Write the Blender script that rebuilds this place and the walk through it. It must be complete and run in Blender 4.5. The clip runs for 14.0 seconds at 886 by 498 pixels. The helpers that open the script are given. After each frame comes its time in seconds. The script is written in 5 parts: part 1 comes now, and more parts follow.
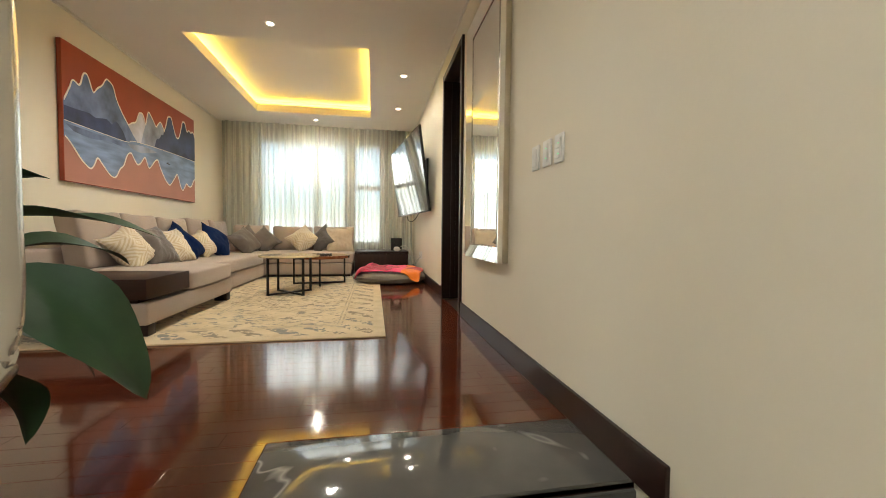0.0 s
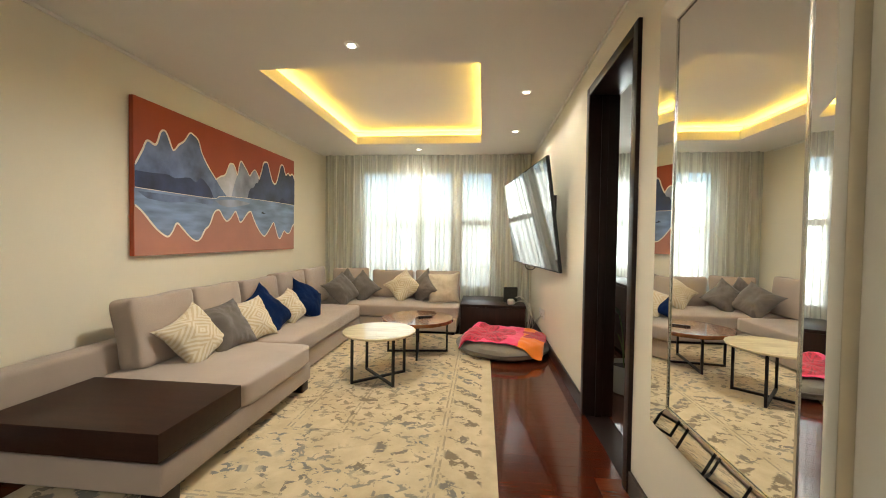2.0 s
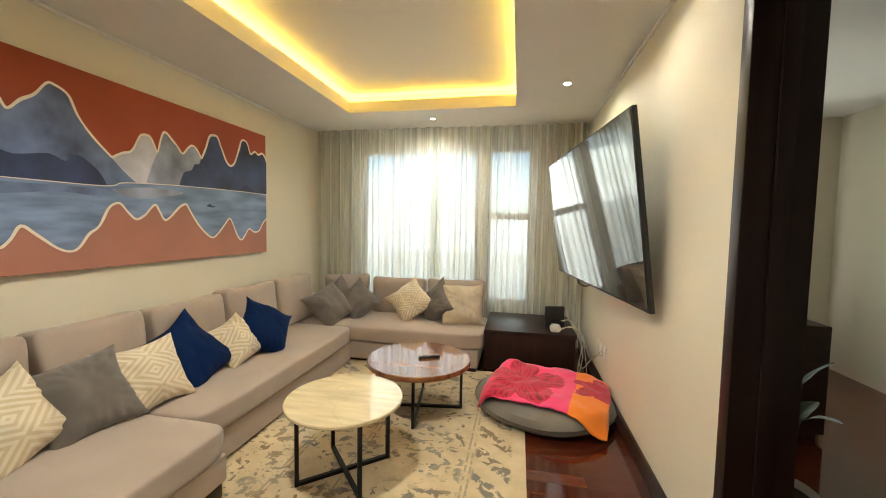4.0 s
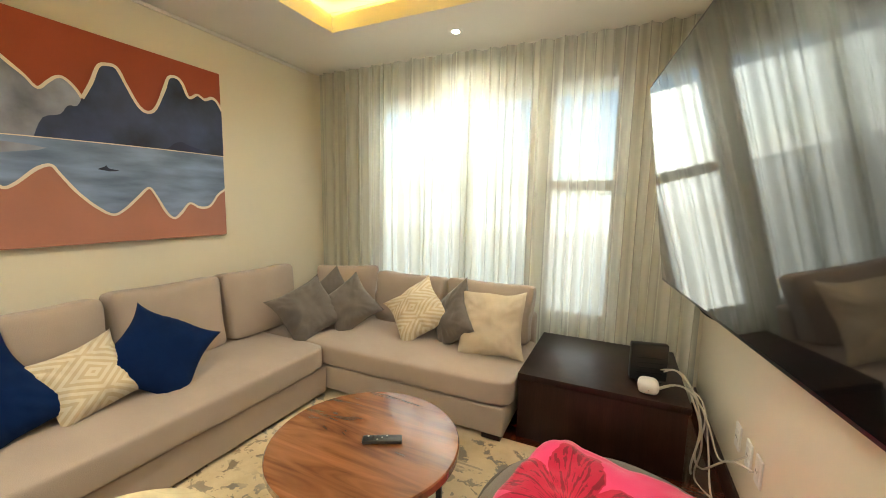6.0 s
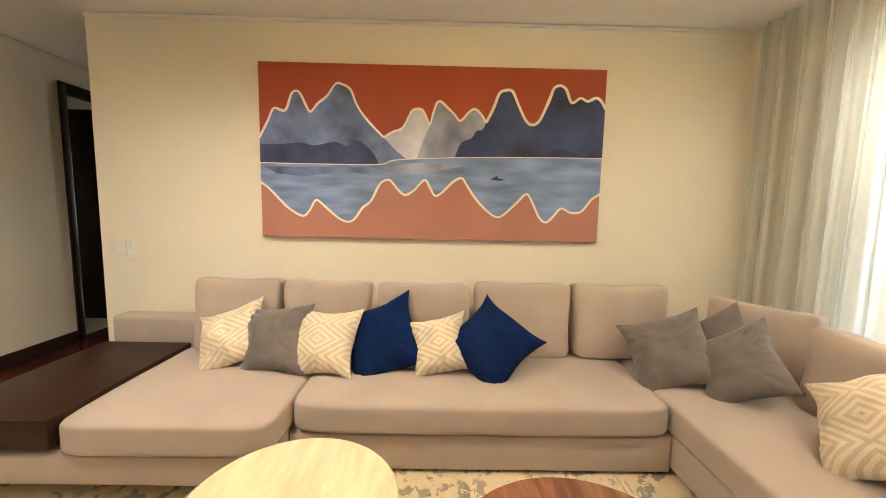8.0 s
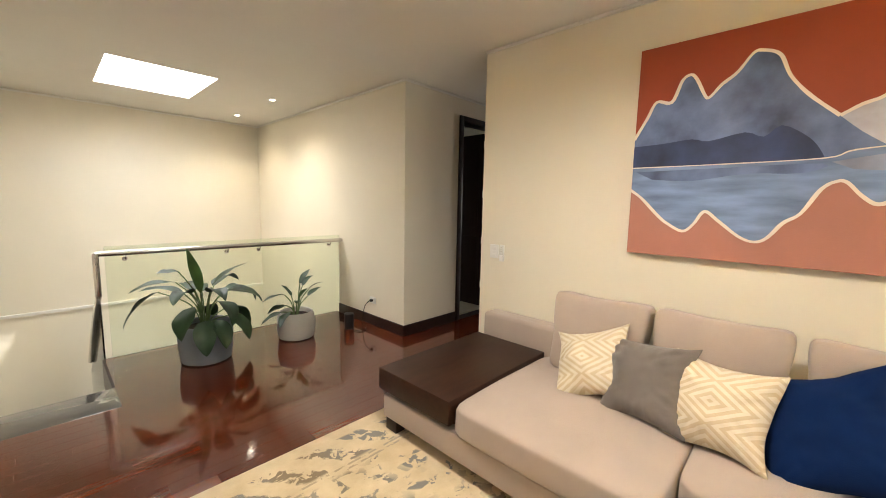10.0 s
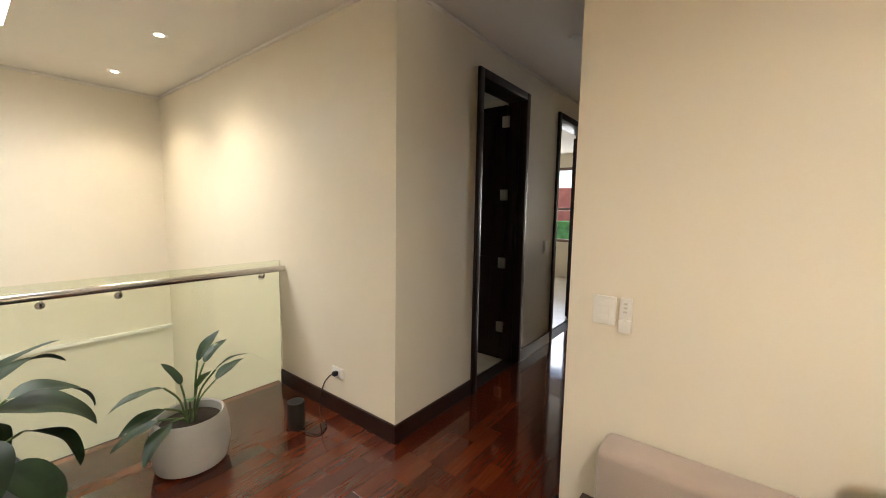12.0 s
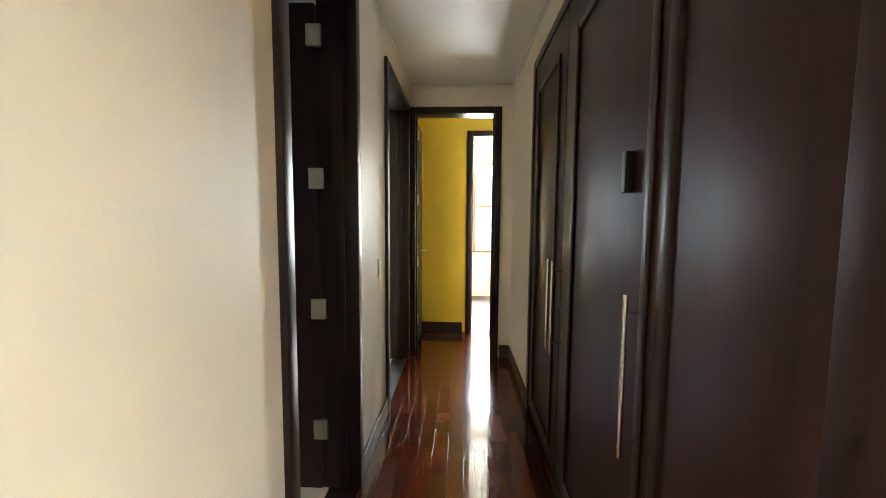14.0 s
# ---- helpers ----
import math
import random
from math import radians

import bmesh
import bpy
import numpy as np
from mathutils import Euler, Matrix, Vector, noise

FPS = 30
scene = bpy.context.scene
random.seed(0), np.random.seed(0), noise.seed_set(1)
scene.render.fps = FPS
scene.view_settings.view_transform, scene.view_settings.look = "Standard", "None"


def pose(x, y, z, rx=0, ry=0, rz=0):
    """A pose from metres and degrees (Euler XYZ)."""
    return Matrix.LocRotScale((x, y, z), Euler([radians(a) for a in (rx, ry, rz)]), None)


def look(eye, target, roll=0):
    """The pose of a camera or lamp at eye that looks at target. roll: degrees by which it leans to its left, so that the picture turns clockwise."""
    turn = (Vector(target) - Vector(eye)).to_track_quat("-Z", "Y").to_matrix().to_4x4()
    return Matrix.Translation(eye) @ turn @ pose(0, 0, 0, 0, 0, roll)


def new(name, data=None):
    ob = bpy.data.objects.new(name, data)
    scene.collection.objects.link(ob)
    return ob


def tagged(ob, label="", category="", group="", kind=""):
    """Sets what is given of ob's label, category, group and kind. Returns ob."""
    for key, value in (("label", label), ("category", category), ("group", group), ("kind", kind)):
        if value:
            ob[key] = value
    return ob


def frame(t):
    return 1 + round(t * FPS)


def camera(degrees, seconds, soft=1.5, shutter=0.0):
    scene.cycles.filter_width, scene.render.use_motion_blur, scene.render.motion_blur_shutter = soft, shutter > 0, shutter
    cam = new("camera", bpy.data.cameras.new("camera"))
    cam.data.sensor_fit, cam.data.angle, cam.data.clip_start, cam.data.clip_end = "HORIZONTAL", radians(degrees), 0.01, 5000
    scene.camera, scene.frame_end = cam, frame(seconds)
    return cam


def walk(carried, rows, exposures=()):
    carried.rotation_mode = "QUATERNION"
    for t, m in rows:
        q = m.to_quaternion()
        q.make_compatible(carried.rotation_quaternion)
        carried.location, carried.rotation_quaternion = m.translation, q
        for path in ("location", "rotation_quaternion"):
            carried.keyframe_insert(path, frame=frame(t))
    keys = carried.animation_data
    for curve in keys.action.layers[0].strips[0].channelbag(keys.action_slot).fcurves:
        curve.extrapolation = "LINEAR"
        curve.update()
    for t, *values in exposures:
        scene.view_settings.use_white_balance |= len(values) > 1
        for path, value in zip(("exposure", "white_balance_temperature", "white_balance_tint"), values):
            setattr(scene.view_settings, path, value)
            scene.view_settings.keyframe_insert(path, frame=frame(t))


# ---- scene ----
cam = camera(98.7, 14.0, 0.95)
PATH = [
    (0, (0.364, 0.255, 0.73), (0.721, 2.221, 0.65), 0.6),
    (0.5, (0.387, 0.609, 0.918), (0.554, 2.601, 0.849), 0.5),
    (1, (0.403, 0.961, 1.117), (0.395, 2.96, 1.058), 0.6),
    (1.5, (0.363, 1.251, 1.243), (0.195, 3.243, 1.192), 0.7),
    (2, (0.344, 1.494, 1.322), (0.137, 3.482, 1.271), 0.8),
    (2.5, (0.369, 1.806, 1.459), (0.106, 3.788, 1.412), 0.8),
    (2.7, (0.351, 1.921, 1.479), (0.065, 3.9, 1.429), 0.8),
    (4.8, (0.4, 3.661, 1.447), (-0.096, 5.592, 1.291), 1.1),
    (5, (0.461, 3.828, 1.436), (-0.076, 5.748, 1.279), 1.1),
    (5.5, (0.508, 4.214, 1.392), (-0.135, 6.097, 1.194), 1.0),
    (6, (0.563, 4.572, 1.442), (-0.282, 6.368, 1.201), 1.1),
    (6.5, (0.544, 4.888, 1.428), (-0.668, 6.462, 1.194), 1.2),
    (7, (0.436, 5.127, 1.425), (-1.07, 6.425, 1.204), 1.3),
    (7.5, (0.464, 5.35, 1.428), (-1.389, 6.066, 1.195), 1.2),
    (8, (0.5, 5.408, 1.389), (-1.489, 5.432, 1.175), 1.2),
    (8.5, (0.507, 5.396, 1.398), (-1.417, 4.9, 1.173), 1.4),
    (9, (0.481, 5.357, 1.425), (-1.248, 4.38, 1.183), 1.2),
    (9.2, (0.48, 5.311, 1.437), (-1.144, 4.171, 1.187), 1.0),
    (11.3, (-0.368, 4.017, 1.443), (-1.737, 2.578, 1.214), 1.2),
    (11.5, (-0.45, 3.865, 1.45), (-1.896, 2.504, 1.214), 1.3),
    (12, (-0.755, 3.453, 1.441), (-2.328, 2.235, 1.236), 1.0),
    (12.5, (-1.032, 3.049, 1.416), (-2.76, 2.059, 1.231), 1.0),
    (13, (-1.328, 2.754, 1.407), (-3.195, 2.059, 1.233), 0.7),
    (13.5, (-1.656, 2.527, 1.382), (-3.621, 2.195, 1.216), 1.6),
    (14, (-2.1, 2.403, 1.402), (-4.091, 2.311, 1.241), 0.4),
]
walk(cam, [(t, look(eye, target, roll)) for t, eye, target, roll in PATH],
     [(0, 0.98, 6050, 6), (1.5, 1.0, 6000, 5), (2.5, 0.97, 5900, 4), (5, 0.93, 6000, 1), (5.5, 1.06, 6000, 0), (6.0, 1.05, 6150, 2), (6.5, 0.96, 6600, 6), (7.0, 0.86, 7400, 12), (7.5, 0.84, 8700, 22), (8.0, 1.42, 6400, 10), (8.5, 1.64, 5900, 6), (9, 1.6, 5850, 7), (11.5, 1.34, 6200, 12), (12.5, 1.44, 5900, 9), (13.3, 1.78, 5650, 6), (14, 3.08, 5550, 6)])

# ---- world and lights ----
world = bpy.data.worlds.new("sky")
scene.world = world
world.use_nodes = True
wn = world.node_tree.nodes
sky = wn.new("ShaderNodeTexSky")
sky.sky_type, sky.sun_disc = "NISHITA", False
sky.sun_elevation, sky.sun_rotation = radians(50), radians(150)
wn["Background"].inputs["Strength"].default_value = 0.15
world.node_tree.links.new(sky.outputs[0], wn["Background"].inputs["Color"])


def lamp(name, kind, m, energy, color, **more):
    data = bpy.data.lights.new(name, kind)
    data.energy, data.color = energy, color
    ob = new(name, data)
    ob.matrix_world = m
    if kind == "AREA":
        data.shape, data.size, data.size_y = "RECTANGLE", more["w"], more["h"]
    if kind == "SPOT":
        data.spot_size, data.spot_blend, data.shadow_soft_size = radians(more["angle"]), 0.8, 0.03
    if kind == "SUN":
        data.angle = radians(1)
    return ob


lamp("sun", "SUN", look((0, 0, 10), (5, -4, 0)), 2.0, (1, 0.94, 0.85))
# daylight in the window openings
lamp("window_light", "AREA", look((-0.91, 7.90, 1.92), (-0.91, 0, 1.92)), 10.5, (1.0, 0.94, 0.84), w=1.42, h=0.68)
lamp("window_light", "AREA", look((-0.91, 7.90, 1.02), (-0.91, 0, 1.02)), 6.0, (1.0, 0.93, 0.82), w=1.42, h=1.08)
lamp("window_light", "AREA", look((0.22, 7.90, 1.93), (0.22, 0, 1.93)), 3.0, (1.0, 0.94, 0.84), w=0.40, h=0.62)
lamp("window_light", "AREA", look((0.22, 7.90, 1.02), (0.22, 0, 1.02)), 2.4, (1.0, 0.93, 0.82), w=0.40, h=1.08)
lamp("window_light", "AREA", look((2.4, 7.90, 1.6), (2.4, 0, 1.6)), 40, (1.0, 0.97, 0.92), w=1.2, h=1.3)
lamp("skylight_light", "AREA", look((-0.63, -0.23, 3.02), (-0.63, -0.23, 0)), 37, (1.0, 0.95, 0.88), w=0.9, h=1.2)
lamp("window_light", "AREA", look((-9.2, 3.0, 1.6), (0, 3.0, 1.6)), 62, (1.0, 0.95, 0.85), w=0.6, h=1.5)
lamp("window_light", "AREA", look((-9.2, 0.1, 1.6), (0, 0.1, 1.6)), 15, (1.0, 0.97, 0.92), w=1.6, h=1.2)

SPOTS = [(-0.608, 4.155), (0.722, 5.104), (0.732, 6.39), (-0.641, 7.28), (-1.79, -0.04), (-1.80, -1.33)]
for sx, sy in SPOTS:
    lamp("spot_light", "SPOT", pose(sx, sy, 2.675), 20 if sy < 2 else 80 if sy < 5 else 13 if sy < 6 else 24 if sx > 0 else 30, (1.0, 0.89, 0.73) if sy > 2 else (1.0, 0.82, 0.58), angle=164 if sy > 2 else 122)


# ---- materials ----
def mat(name, color, rough=0.6, metal=0.0, var=0.06, scale=6.0, bump=0.0, bscale=60.0, coat=0.0, fine=0.0, sheen=0.0, stretch=None):
    """Plain surface: two scales of variation and a fine relief."""
    m = bpy.data.materials.new(name)
    m.use_nodes = True
    n, l = m.node_tree.nodes, m.node_tree.links
    b = n["Principled BSDF"]
    b.inputs["Roughness"].default_value, b.inputs["Metallic"].default_value = rough, metal
    b.inputs["Coat Weight"].default_value, b.inputs["Coat Roughness"].default_value = coat, 0.06
    b.inputs["Sheen Weight"].default_value = sheen
    tc = n.new("ShaderNodeTexCoord")
    mp = n.new("ShaderNodeMapping")
    mp.inputs["Scale"].default_value = stretch or (1, 1, 1)
    l.new(tc.outputs["Object"], mp.inputs["Vector"])
    t1 = n.new("ShaderNodeTexNoise")
    t1.inputs["Scale"].default_value, t1.inputs["Detail"].default_value = scale, 5
    t2 = n.new("ShaderNodeTexNoise")
    t2.inputs["Scale"].default_value, t2.inputs["Detail"].default_value = bscale, 3
    for t in (t1, t2):
        l.new(mp.outputs[0], t.inputs["Vector"])
    ramp = n.new("ShaderNodeValToRGB")
    ramp.color_ramp.elements[0].position, ramp.color_ramp.elements[1].position = 0.3, 0.7
    ramp.color_ramp.elements[0].color = (*[c * (1 - var) for c in color], 1)
    ramp.color_ramp.elements[1].color = (*[min(1, c * (1 + var)) for c in color], 1)
    l.new(t1.outputs["Fac"], ramp.inputs["Fac"])
    mix = n.new("ShaderNodeMix")
    mix.data_type, mix.blend_type = "RGBA", "MULTIPLY"
    mix.inputs["Factor"].default_value = fine
    l.new(ramp.outputs["Color"], mix.inputs[6])
    r2 = n.new("ShaderNodeValToRGB")
    r2.color_ramp.elements[0].position, r2.color_ramp.elements[1].position = 0.35, 0.6
    r2.color_ramp.elements[0].color = (0.55, 0.55, 0.55, 1)
    l.new(t2.outputs["Fac"], r2.inputs["Fac"])
    l.new(r2.outputs["Color"], mix.inputs[7])
    l.new(mix.outputs[2], b.inputs["Base Color"])
    if bump:
        bp = n.new("ShaderNodeBump")
        bp.inputs["Strength"].default_value, bp.inputs["Distance"].default_value = bump, 0.004
        l.new(t2.outputs["Fac"], bp.inputs["Height"])
        l.new(bp.outputs[0], b.inputs["Normal"])
    return m


def glow(name, color, strength):
    m = bpy.data.materials.new(name)
    m.use_nodes = True
    b = m.node_tree.nodes["Principled BSDF"]
    b.inputs["Base Color"].default_value = (*color, 1)
    b.inputs["Emission Color"].default_value = (*color, 1)
    b.inputs["Emission Strength"].default_value = strength
    return m


def wood_floor(name, source):
    """Varnished red-brown planks, each of its own tone."""
    m = bpy.data.materials.new(name)
    m.use_nodes = True
    n, l = m.node_tree.nodes, m.node_tree.links
    b = n["Principled BSDF"]
    if source == "object":
        rnd = n.new("ShaderNodeObjectInfo").outputs["Random"]
    else:
        rnd = n.new("ShaderNodeNewGeometry").outputs["Random Per Island"]
    ramp = n.new("ShaderNodeValToRGB")
    e = ramp.color_ramp.elements
    e[0].color, e[1].color = (0.066, 0.0115, 0.0044, 1), (0.125, 0.029, 0.0095, 1)
    e.new(0.55).color = (0.086, 0.0165, 0.0058, 1)
    e.new(0.85).color = (0.104, 0.022, 0.0074, 1)
    l.new(rnd, ramp.inputs["Fac"])
    geo = n.new("ShaderNodeNewGeometry")
    mp = n.new("ShaderNodeMapping")
    mp.inputs["Scale"].default_value = (2.2, 34, 1)
    l.new(geo.outputs["Position"], mp.inputs["Vector"])
    grain = n.new("ShaderNodeTexNoise")
    grain.inputs["Scale"].default_value, grain.inputs["Detail"].default_value = 2.4, 8
    grain.inputs["Distortion"].default_value = 0.6
    l.new(mp.outputs[0], grain.inputs["Vector"])
    gr = n.new("ShaderNodeValToRGB")
    gr.color_ramp.elements[0].color, gr.color_ramp.elements[1].color = (0.80, 0.78, 0.75, 1), (1.10, 1.08, 1.05, 1)
    gr.color_ramp.elements[0].position, gr.color_ramp.elements[1].position = 0.3, 0.7
    l.new(grain.outputs["Fac"], gr.inputs["Fac"])
    mix = n.new("ShaderNodeMix")
    mix.data_type, mix.blend_type = "RGBA", "MULTIPLY"
    mix.inputs["Factor"].default_value = 1
    l.new(ramp.outputs["Color"], mix.inputs[6])
    l.new(gr.outputs["Color"], mix.inputs[7])
    l.new(mix.outputs[2], b.inputs["Base Color"])
    wob = n.new("ShaderNodeTexNoise")
    wob.inputs["Scale"].default_value, wob.inputs["Detail"].default_value = 5, 2
    l.new(geo.outputs["Position"], wob.inputs["Vector"])
    bp = n.new("ShaderNodeBump")
    bp.inputs["Strength"].default_value, bp.inputs["Distance"].default_value = 0.05, 0.004
    l.new(wob.outputs["Fac"], bp.inputs["Height"])
    l.new(bp.outputs[0], b.inputs["Normal"])
    rr = n.new("ShaderNodeMapRange")
    rr.inputs["To Min"].default_value, rr.inputs["To Max"].default_value = 0.06, 0.15
    l.new(wob.outputs["Fac"], rr.inputs["Value"])
    l.new(rr.outputs[0], b.inputs["Roughness"])
    b.inputs["Coat Weight"].default_value, b.inputs["Coat Roughness"].default_value = 0.32, 0.05
    return m


def marble(name, base, vein, scale, amount, var=0.25, stretch=None):
    m = mat(name, base, 0.08, var=var, scale=3, coat=0.3, stretch=stretch)
    n, l = m.node_tree.nodes, m.node_tree.links
    b = n["Principled BSDF"]
    tc = n.new("ShaderNodeTexCoord")
    ns = n.new("ShaderNodeTexNoise")
    ns.inputs["Scale"].default_value, ns.inputs["Detail"].default_value = scale, 4
    ns.inputs["Distortion"].default_value = 1.2
    l.new(tc.outputs["Object"], ns.inputs["Vector"])
    r = n.new("ShaderNodeValToRGB")
    e = r.color_ramp.elements
    e[0].position, e[1].position = 0.493, 0.507
    e[0].color, e[1].color = (0, 0, 0, 1), (0, 0, 0, 1)
    e.new(0.5).color = (amount, amount, amount, 1)
    l.new(ns.outputs["Fac"], r.inputs["Fac"])
    mix = n.new("ShaderNodeMix")
    mix.data_type = "RGBA"
    l.new(r.outputs["Color"], mix.inputs["Factor"])
    old = b.inputs["Base Color"].links[0].from_socket
    l.new(old, mix.inputs[6])
    mix.inputs[7].default_value = (*vein, 1)
    l.new(mix.outputs[2], b.inputs["Base Color"])
    return m


def rug_material():
    """Cream ground with a worn grey-blue and brown border and field pattern."""
    m = bpy.data.materials.new("rug_pile")
    m.use_nodes = True
    n, l = m.node_tree.nodes, m.node_tree.links
    b = n["Principled BSDF"]
    b.inputs["Roughness"].default_value = 0.95
    b.inputs["Sheen Weight"].default_value = 0.2
    tc = n.new("ShaderNodeTexCoord")

    def noise_tex(scale, detail, dist=0.0, rough=0.6, squeeze=(1, 1, 1)):
        t = n.new("ShaderNodeTexNoise")
        mp = n.new("ShaderNodeMapping")
        mp.inputs["Scale"].default_value = squeeze
        t.inputs["Scale"].default_value, t.inputs["Detail"].default_value = scale, detail
        t.inputs["Distortion"].default_value, t.inputs["Roughness"].default_value = dist, rough
        l.new(tc.outputs["Object"], mp.inputs["Vector"])
        l.new(mp.outputs[0], t.inputs["Vector"])
        return t.outputs["Fac"]

    def math_node(op, a, c=None, c2=None):
        t = n.new("ShaderNodeMath")
        t.operation = op
        for i, v in enumerate((a, c, c2)):
            if v is None:
                continue
            if isinstance(v, (int, float)):
                t.inputs[i].default_value = v
            else:
                l.new(v, t.inputs[i])
        return t.outputs[0]

    def step(v, lo, hi):
        t = n.new("ShaderNodeMapRange")
        t.interpolation_type = "SMOOTHSTEP"
        l.new(v, t.inputs["Value"])
        t.inputs["From Min"].default_value, t.inputs["From Max"].default_value = lo, hi
        return t.outputs[0]

    sep = n.new("ShaderNodeSeparateXYZ")
    l.new(tc.outputs["Object"], sep.inputs[0])
    # distance from the edges of the rug, whose origin is its centre
    ex = math_node("SUBTRACT", RUG_W / 2, math_node("ABSOLUTE", sep.outputs[0]))
    ey = math_node("SUBTRACT", RUG_L / 2, math_node("ABSOLUTE", sep.outputs[1]))
    edge = math_node("MINIMUM", ex, ey)
    border = math_node("MULTIPLY", step(edge, 0.08, 0.10), math_node("SUBTRACT", 1, step(edge, 0.30, 0.33)))
    # oblong motifs in the border
    along = math_node("PINGPONG", math_node("ADD", sep.outputs[0], sep.outputs[1]), 0.13)
    motif = step(math_node("ADD", along, math_node("MULTIPLY", noise_tex(14, 5), 0.12)), 0.115, 0.135)
    blot = step(noise_tex(13, 8, 0.6, 0.65), 0.48, 0.505)
    m_border = math_node("MULTIPLY", border, math_node("MULTIPLY", motif, blot))
    # worn rings in the field
    v = n.new("ShaderNodeTexVoronoi")
    v.inputs["Scale"].default_value = 1.5
    l.new(tc.outputs["Object"], v.inputs["Vector"])
    rings = step(math_node("PINGPONG", v.outputs["Distance"], 0.11), 0.062, 0.085)
    worn = step(noise_tex(14, 6, 0.5, 0.6, (1, 1.25, 1)), 0.535, 0.56)
    drift = step(noise_tex(1.6, 3), 0.40, 0.50)
    m_field = math_node("MULTIPLY", math_node("MULTIPLY", math_node("MAXIMUM", rings, math_node("MULTIPLY", drift, 0.8)), worn),
                        step(edge, 0.36, 0.40))
    line = math_node("MULTIPLY", math_node("LESS_THAN", math_node("ABSOLUTE", math_node("SUBTRACT", math_node("PINGPONG", edge, 0.345), 0.33)), 0.007), step(noise_tex(20, 4), 0.45, 0.5))
    mask = math_node("MINIMUM", math_node("MAXIMUM", math_node("MAXIMUM", m_border, m_field), math_node("MULTIPLY", line, 0.6)), 1)
    tone = n.new("ShaderNodeValToRGB")
    tone.color_ramp.elements[0].position, tone.color_ramp.elements[1].position = 0.42, 0.56
    tone.color_ramp.elements[0].color, tone.color_ramp.elements[1].color = (0.13, 0.14, 0.145, 1), (0.155, 0.105, 0.055, 1)
    l.new(noise_tex(1.1, 3), tone.inputs["Fac"])
    ground = n.new("ShaderNodeValToRGB")
    ground.color_ramp.elements[0].position, ground.color_ramp.elements[1].position = 0.35, 0.68
    ground.color_ramp.elements[0].color, ground.color_ramp.elements[1].color = (0.53, 0.41, 0.24, 1), (0.68, 0.55, 0.355, 1)
    l.new(noise_tex(5, 6), ground.inputs["Fac"])
    mix = n.new("ShaderNodeMix")
    mix.data_type = "RGBA"
    l.new(math_node("MULTIPLY", mask, 0.86), mix.inputs["Factor"])
    l.new(ground.outputs["Color"], mix.inputs[6])
    l.new(tone.outputs["Color"], mix.inputs[7])
    l.new(mix.outputs[2], b.inputs["Base Color"])
    bp = n.new("ShaderNodeBump")
    bp.inputs["Strength"].default_value, bp.inputs["Distance"].default_value = 0.5, 0.003
    l.new(noise_tex(220, 2), bp.inputs["Height"])
    l.new(bp.outputs[0], b.inputs["Normal"])
    return m


def sheer_material():
    m = bpy.data.materials.new("sheer_fabric")
    m.use_nodes = True
    n, l = m.node_tree.nodes, m.node_tree.links
    n.remove(n["Principled BSDF"])
    d = n.new("ShaderNodeBsdfDiffuse")
    d.inputs["Color"].default_value = (0.69, 0.70, 0.635, 1)
    t = n.new("ShaderNodeBsdfTranslucent")
    t.inputs["Color"].default_value = (0.72, 0.71, 0.64, 1)
    p = n.new("ShaderNodeBsdfTransparent")
    p.inputs["Color"].default_value = (0.97, 0.97, 0.95, 1)
    a, c = n.new("ShaderNodeMixShader"), n.new("ShaderNodeMixShader")
    a.inputs[0].default_value = 0.38
    l.new(d.outputs[0], a.inputs[1])
    l.new(t.outputs[0], a.inputs[2])
    # thread density varies across the cloth
    tc, mp, w = n.new("ShaderNodeTexCoord"), n.new("ShaderNodeMapping"), n.new("ShaderNodeTexNoise")
    mp.inputs["Scale"].default_value = (11, 1, 0.7)
    w.inputs["Scale"].default_value = 2
    l.new(tc.outputs["Object"], mp.inputs[0])
    l.new(mp.outputs[0], w.inputs["Vector"])
    r = n.new("ShaderNodeMapRange")
    r.inputs["To Min"].default_value, r.inputs["To Max"].default_value = 0.32, 0.58
    l.new(w.outputs["Fac"], r.inputs["Value"])
    # the cloth lies denser where a fold runs towards the room
    geo, sep, side, thin = n.new("ShaderNodeNewGeometry"), n.new("ShaderNodeSeparateXYZ"), n.new("ShaderNodeMath"), n.new("ShaderNodeMapRange")
    l.new(geo.outputs["Normal"], sep.inputs[0])
    side.operation = "ABSOLUTE"
    l.new(sep.outputs[0], side.inputs[0])
    thin.inputs["From Min"].default_value, thin.inputs["From Max"].default_value = 0.25, 0.95
    thin.inputs["To Min"].default_value, thin.inputs["To Max"].default_value = 1.0, 0.15
    l.new(side.outputs[0], thin.inputs["Value"])
    both = n.new("ShaderNodeMath")
    both.operation = "MULTIPLY"
    l.new(r.outputs[0], both.inputs[0])
    l.new(thin.outputs[0], both.inputs[1])
    l.new(both.outputs[0], c.inputs[0])
    l.new(a.outputs[0], c.inputs[1])
    l.new(p.outputs[0], c.inputs[2])
    l.new(c.outputs[0], n["Material Output"].inputs["Surface"])
    return m


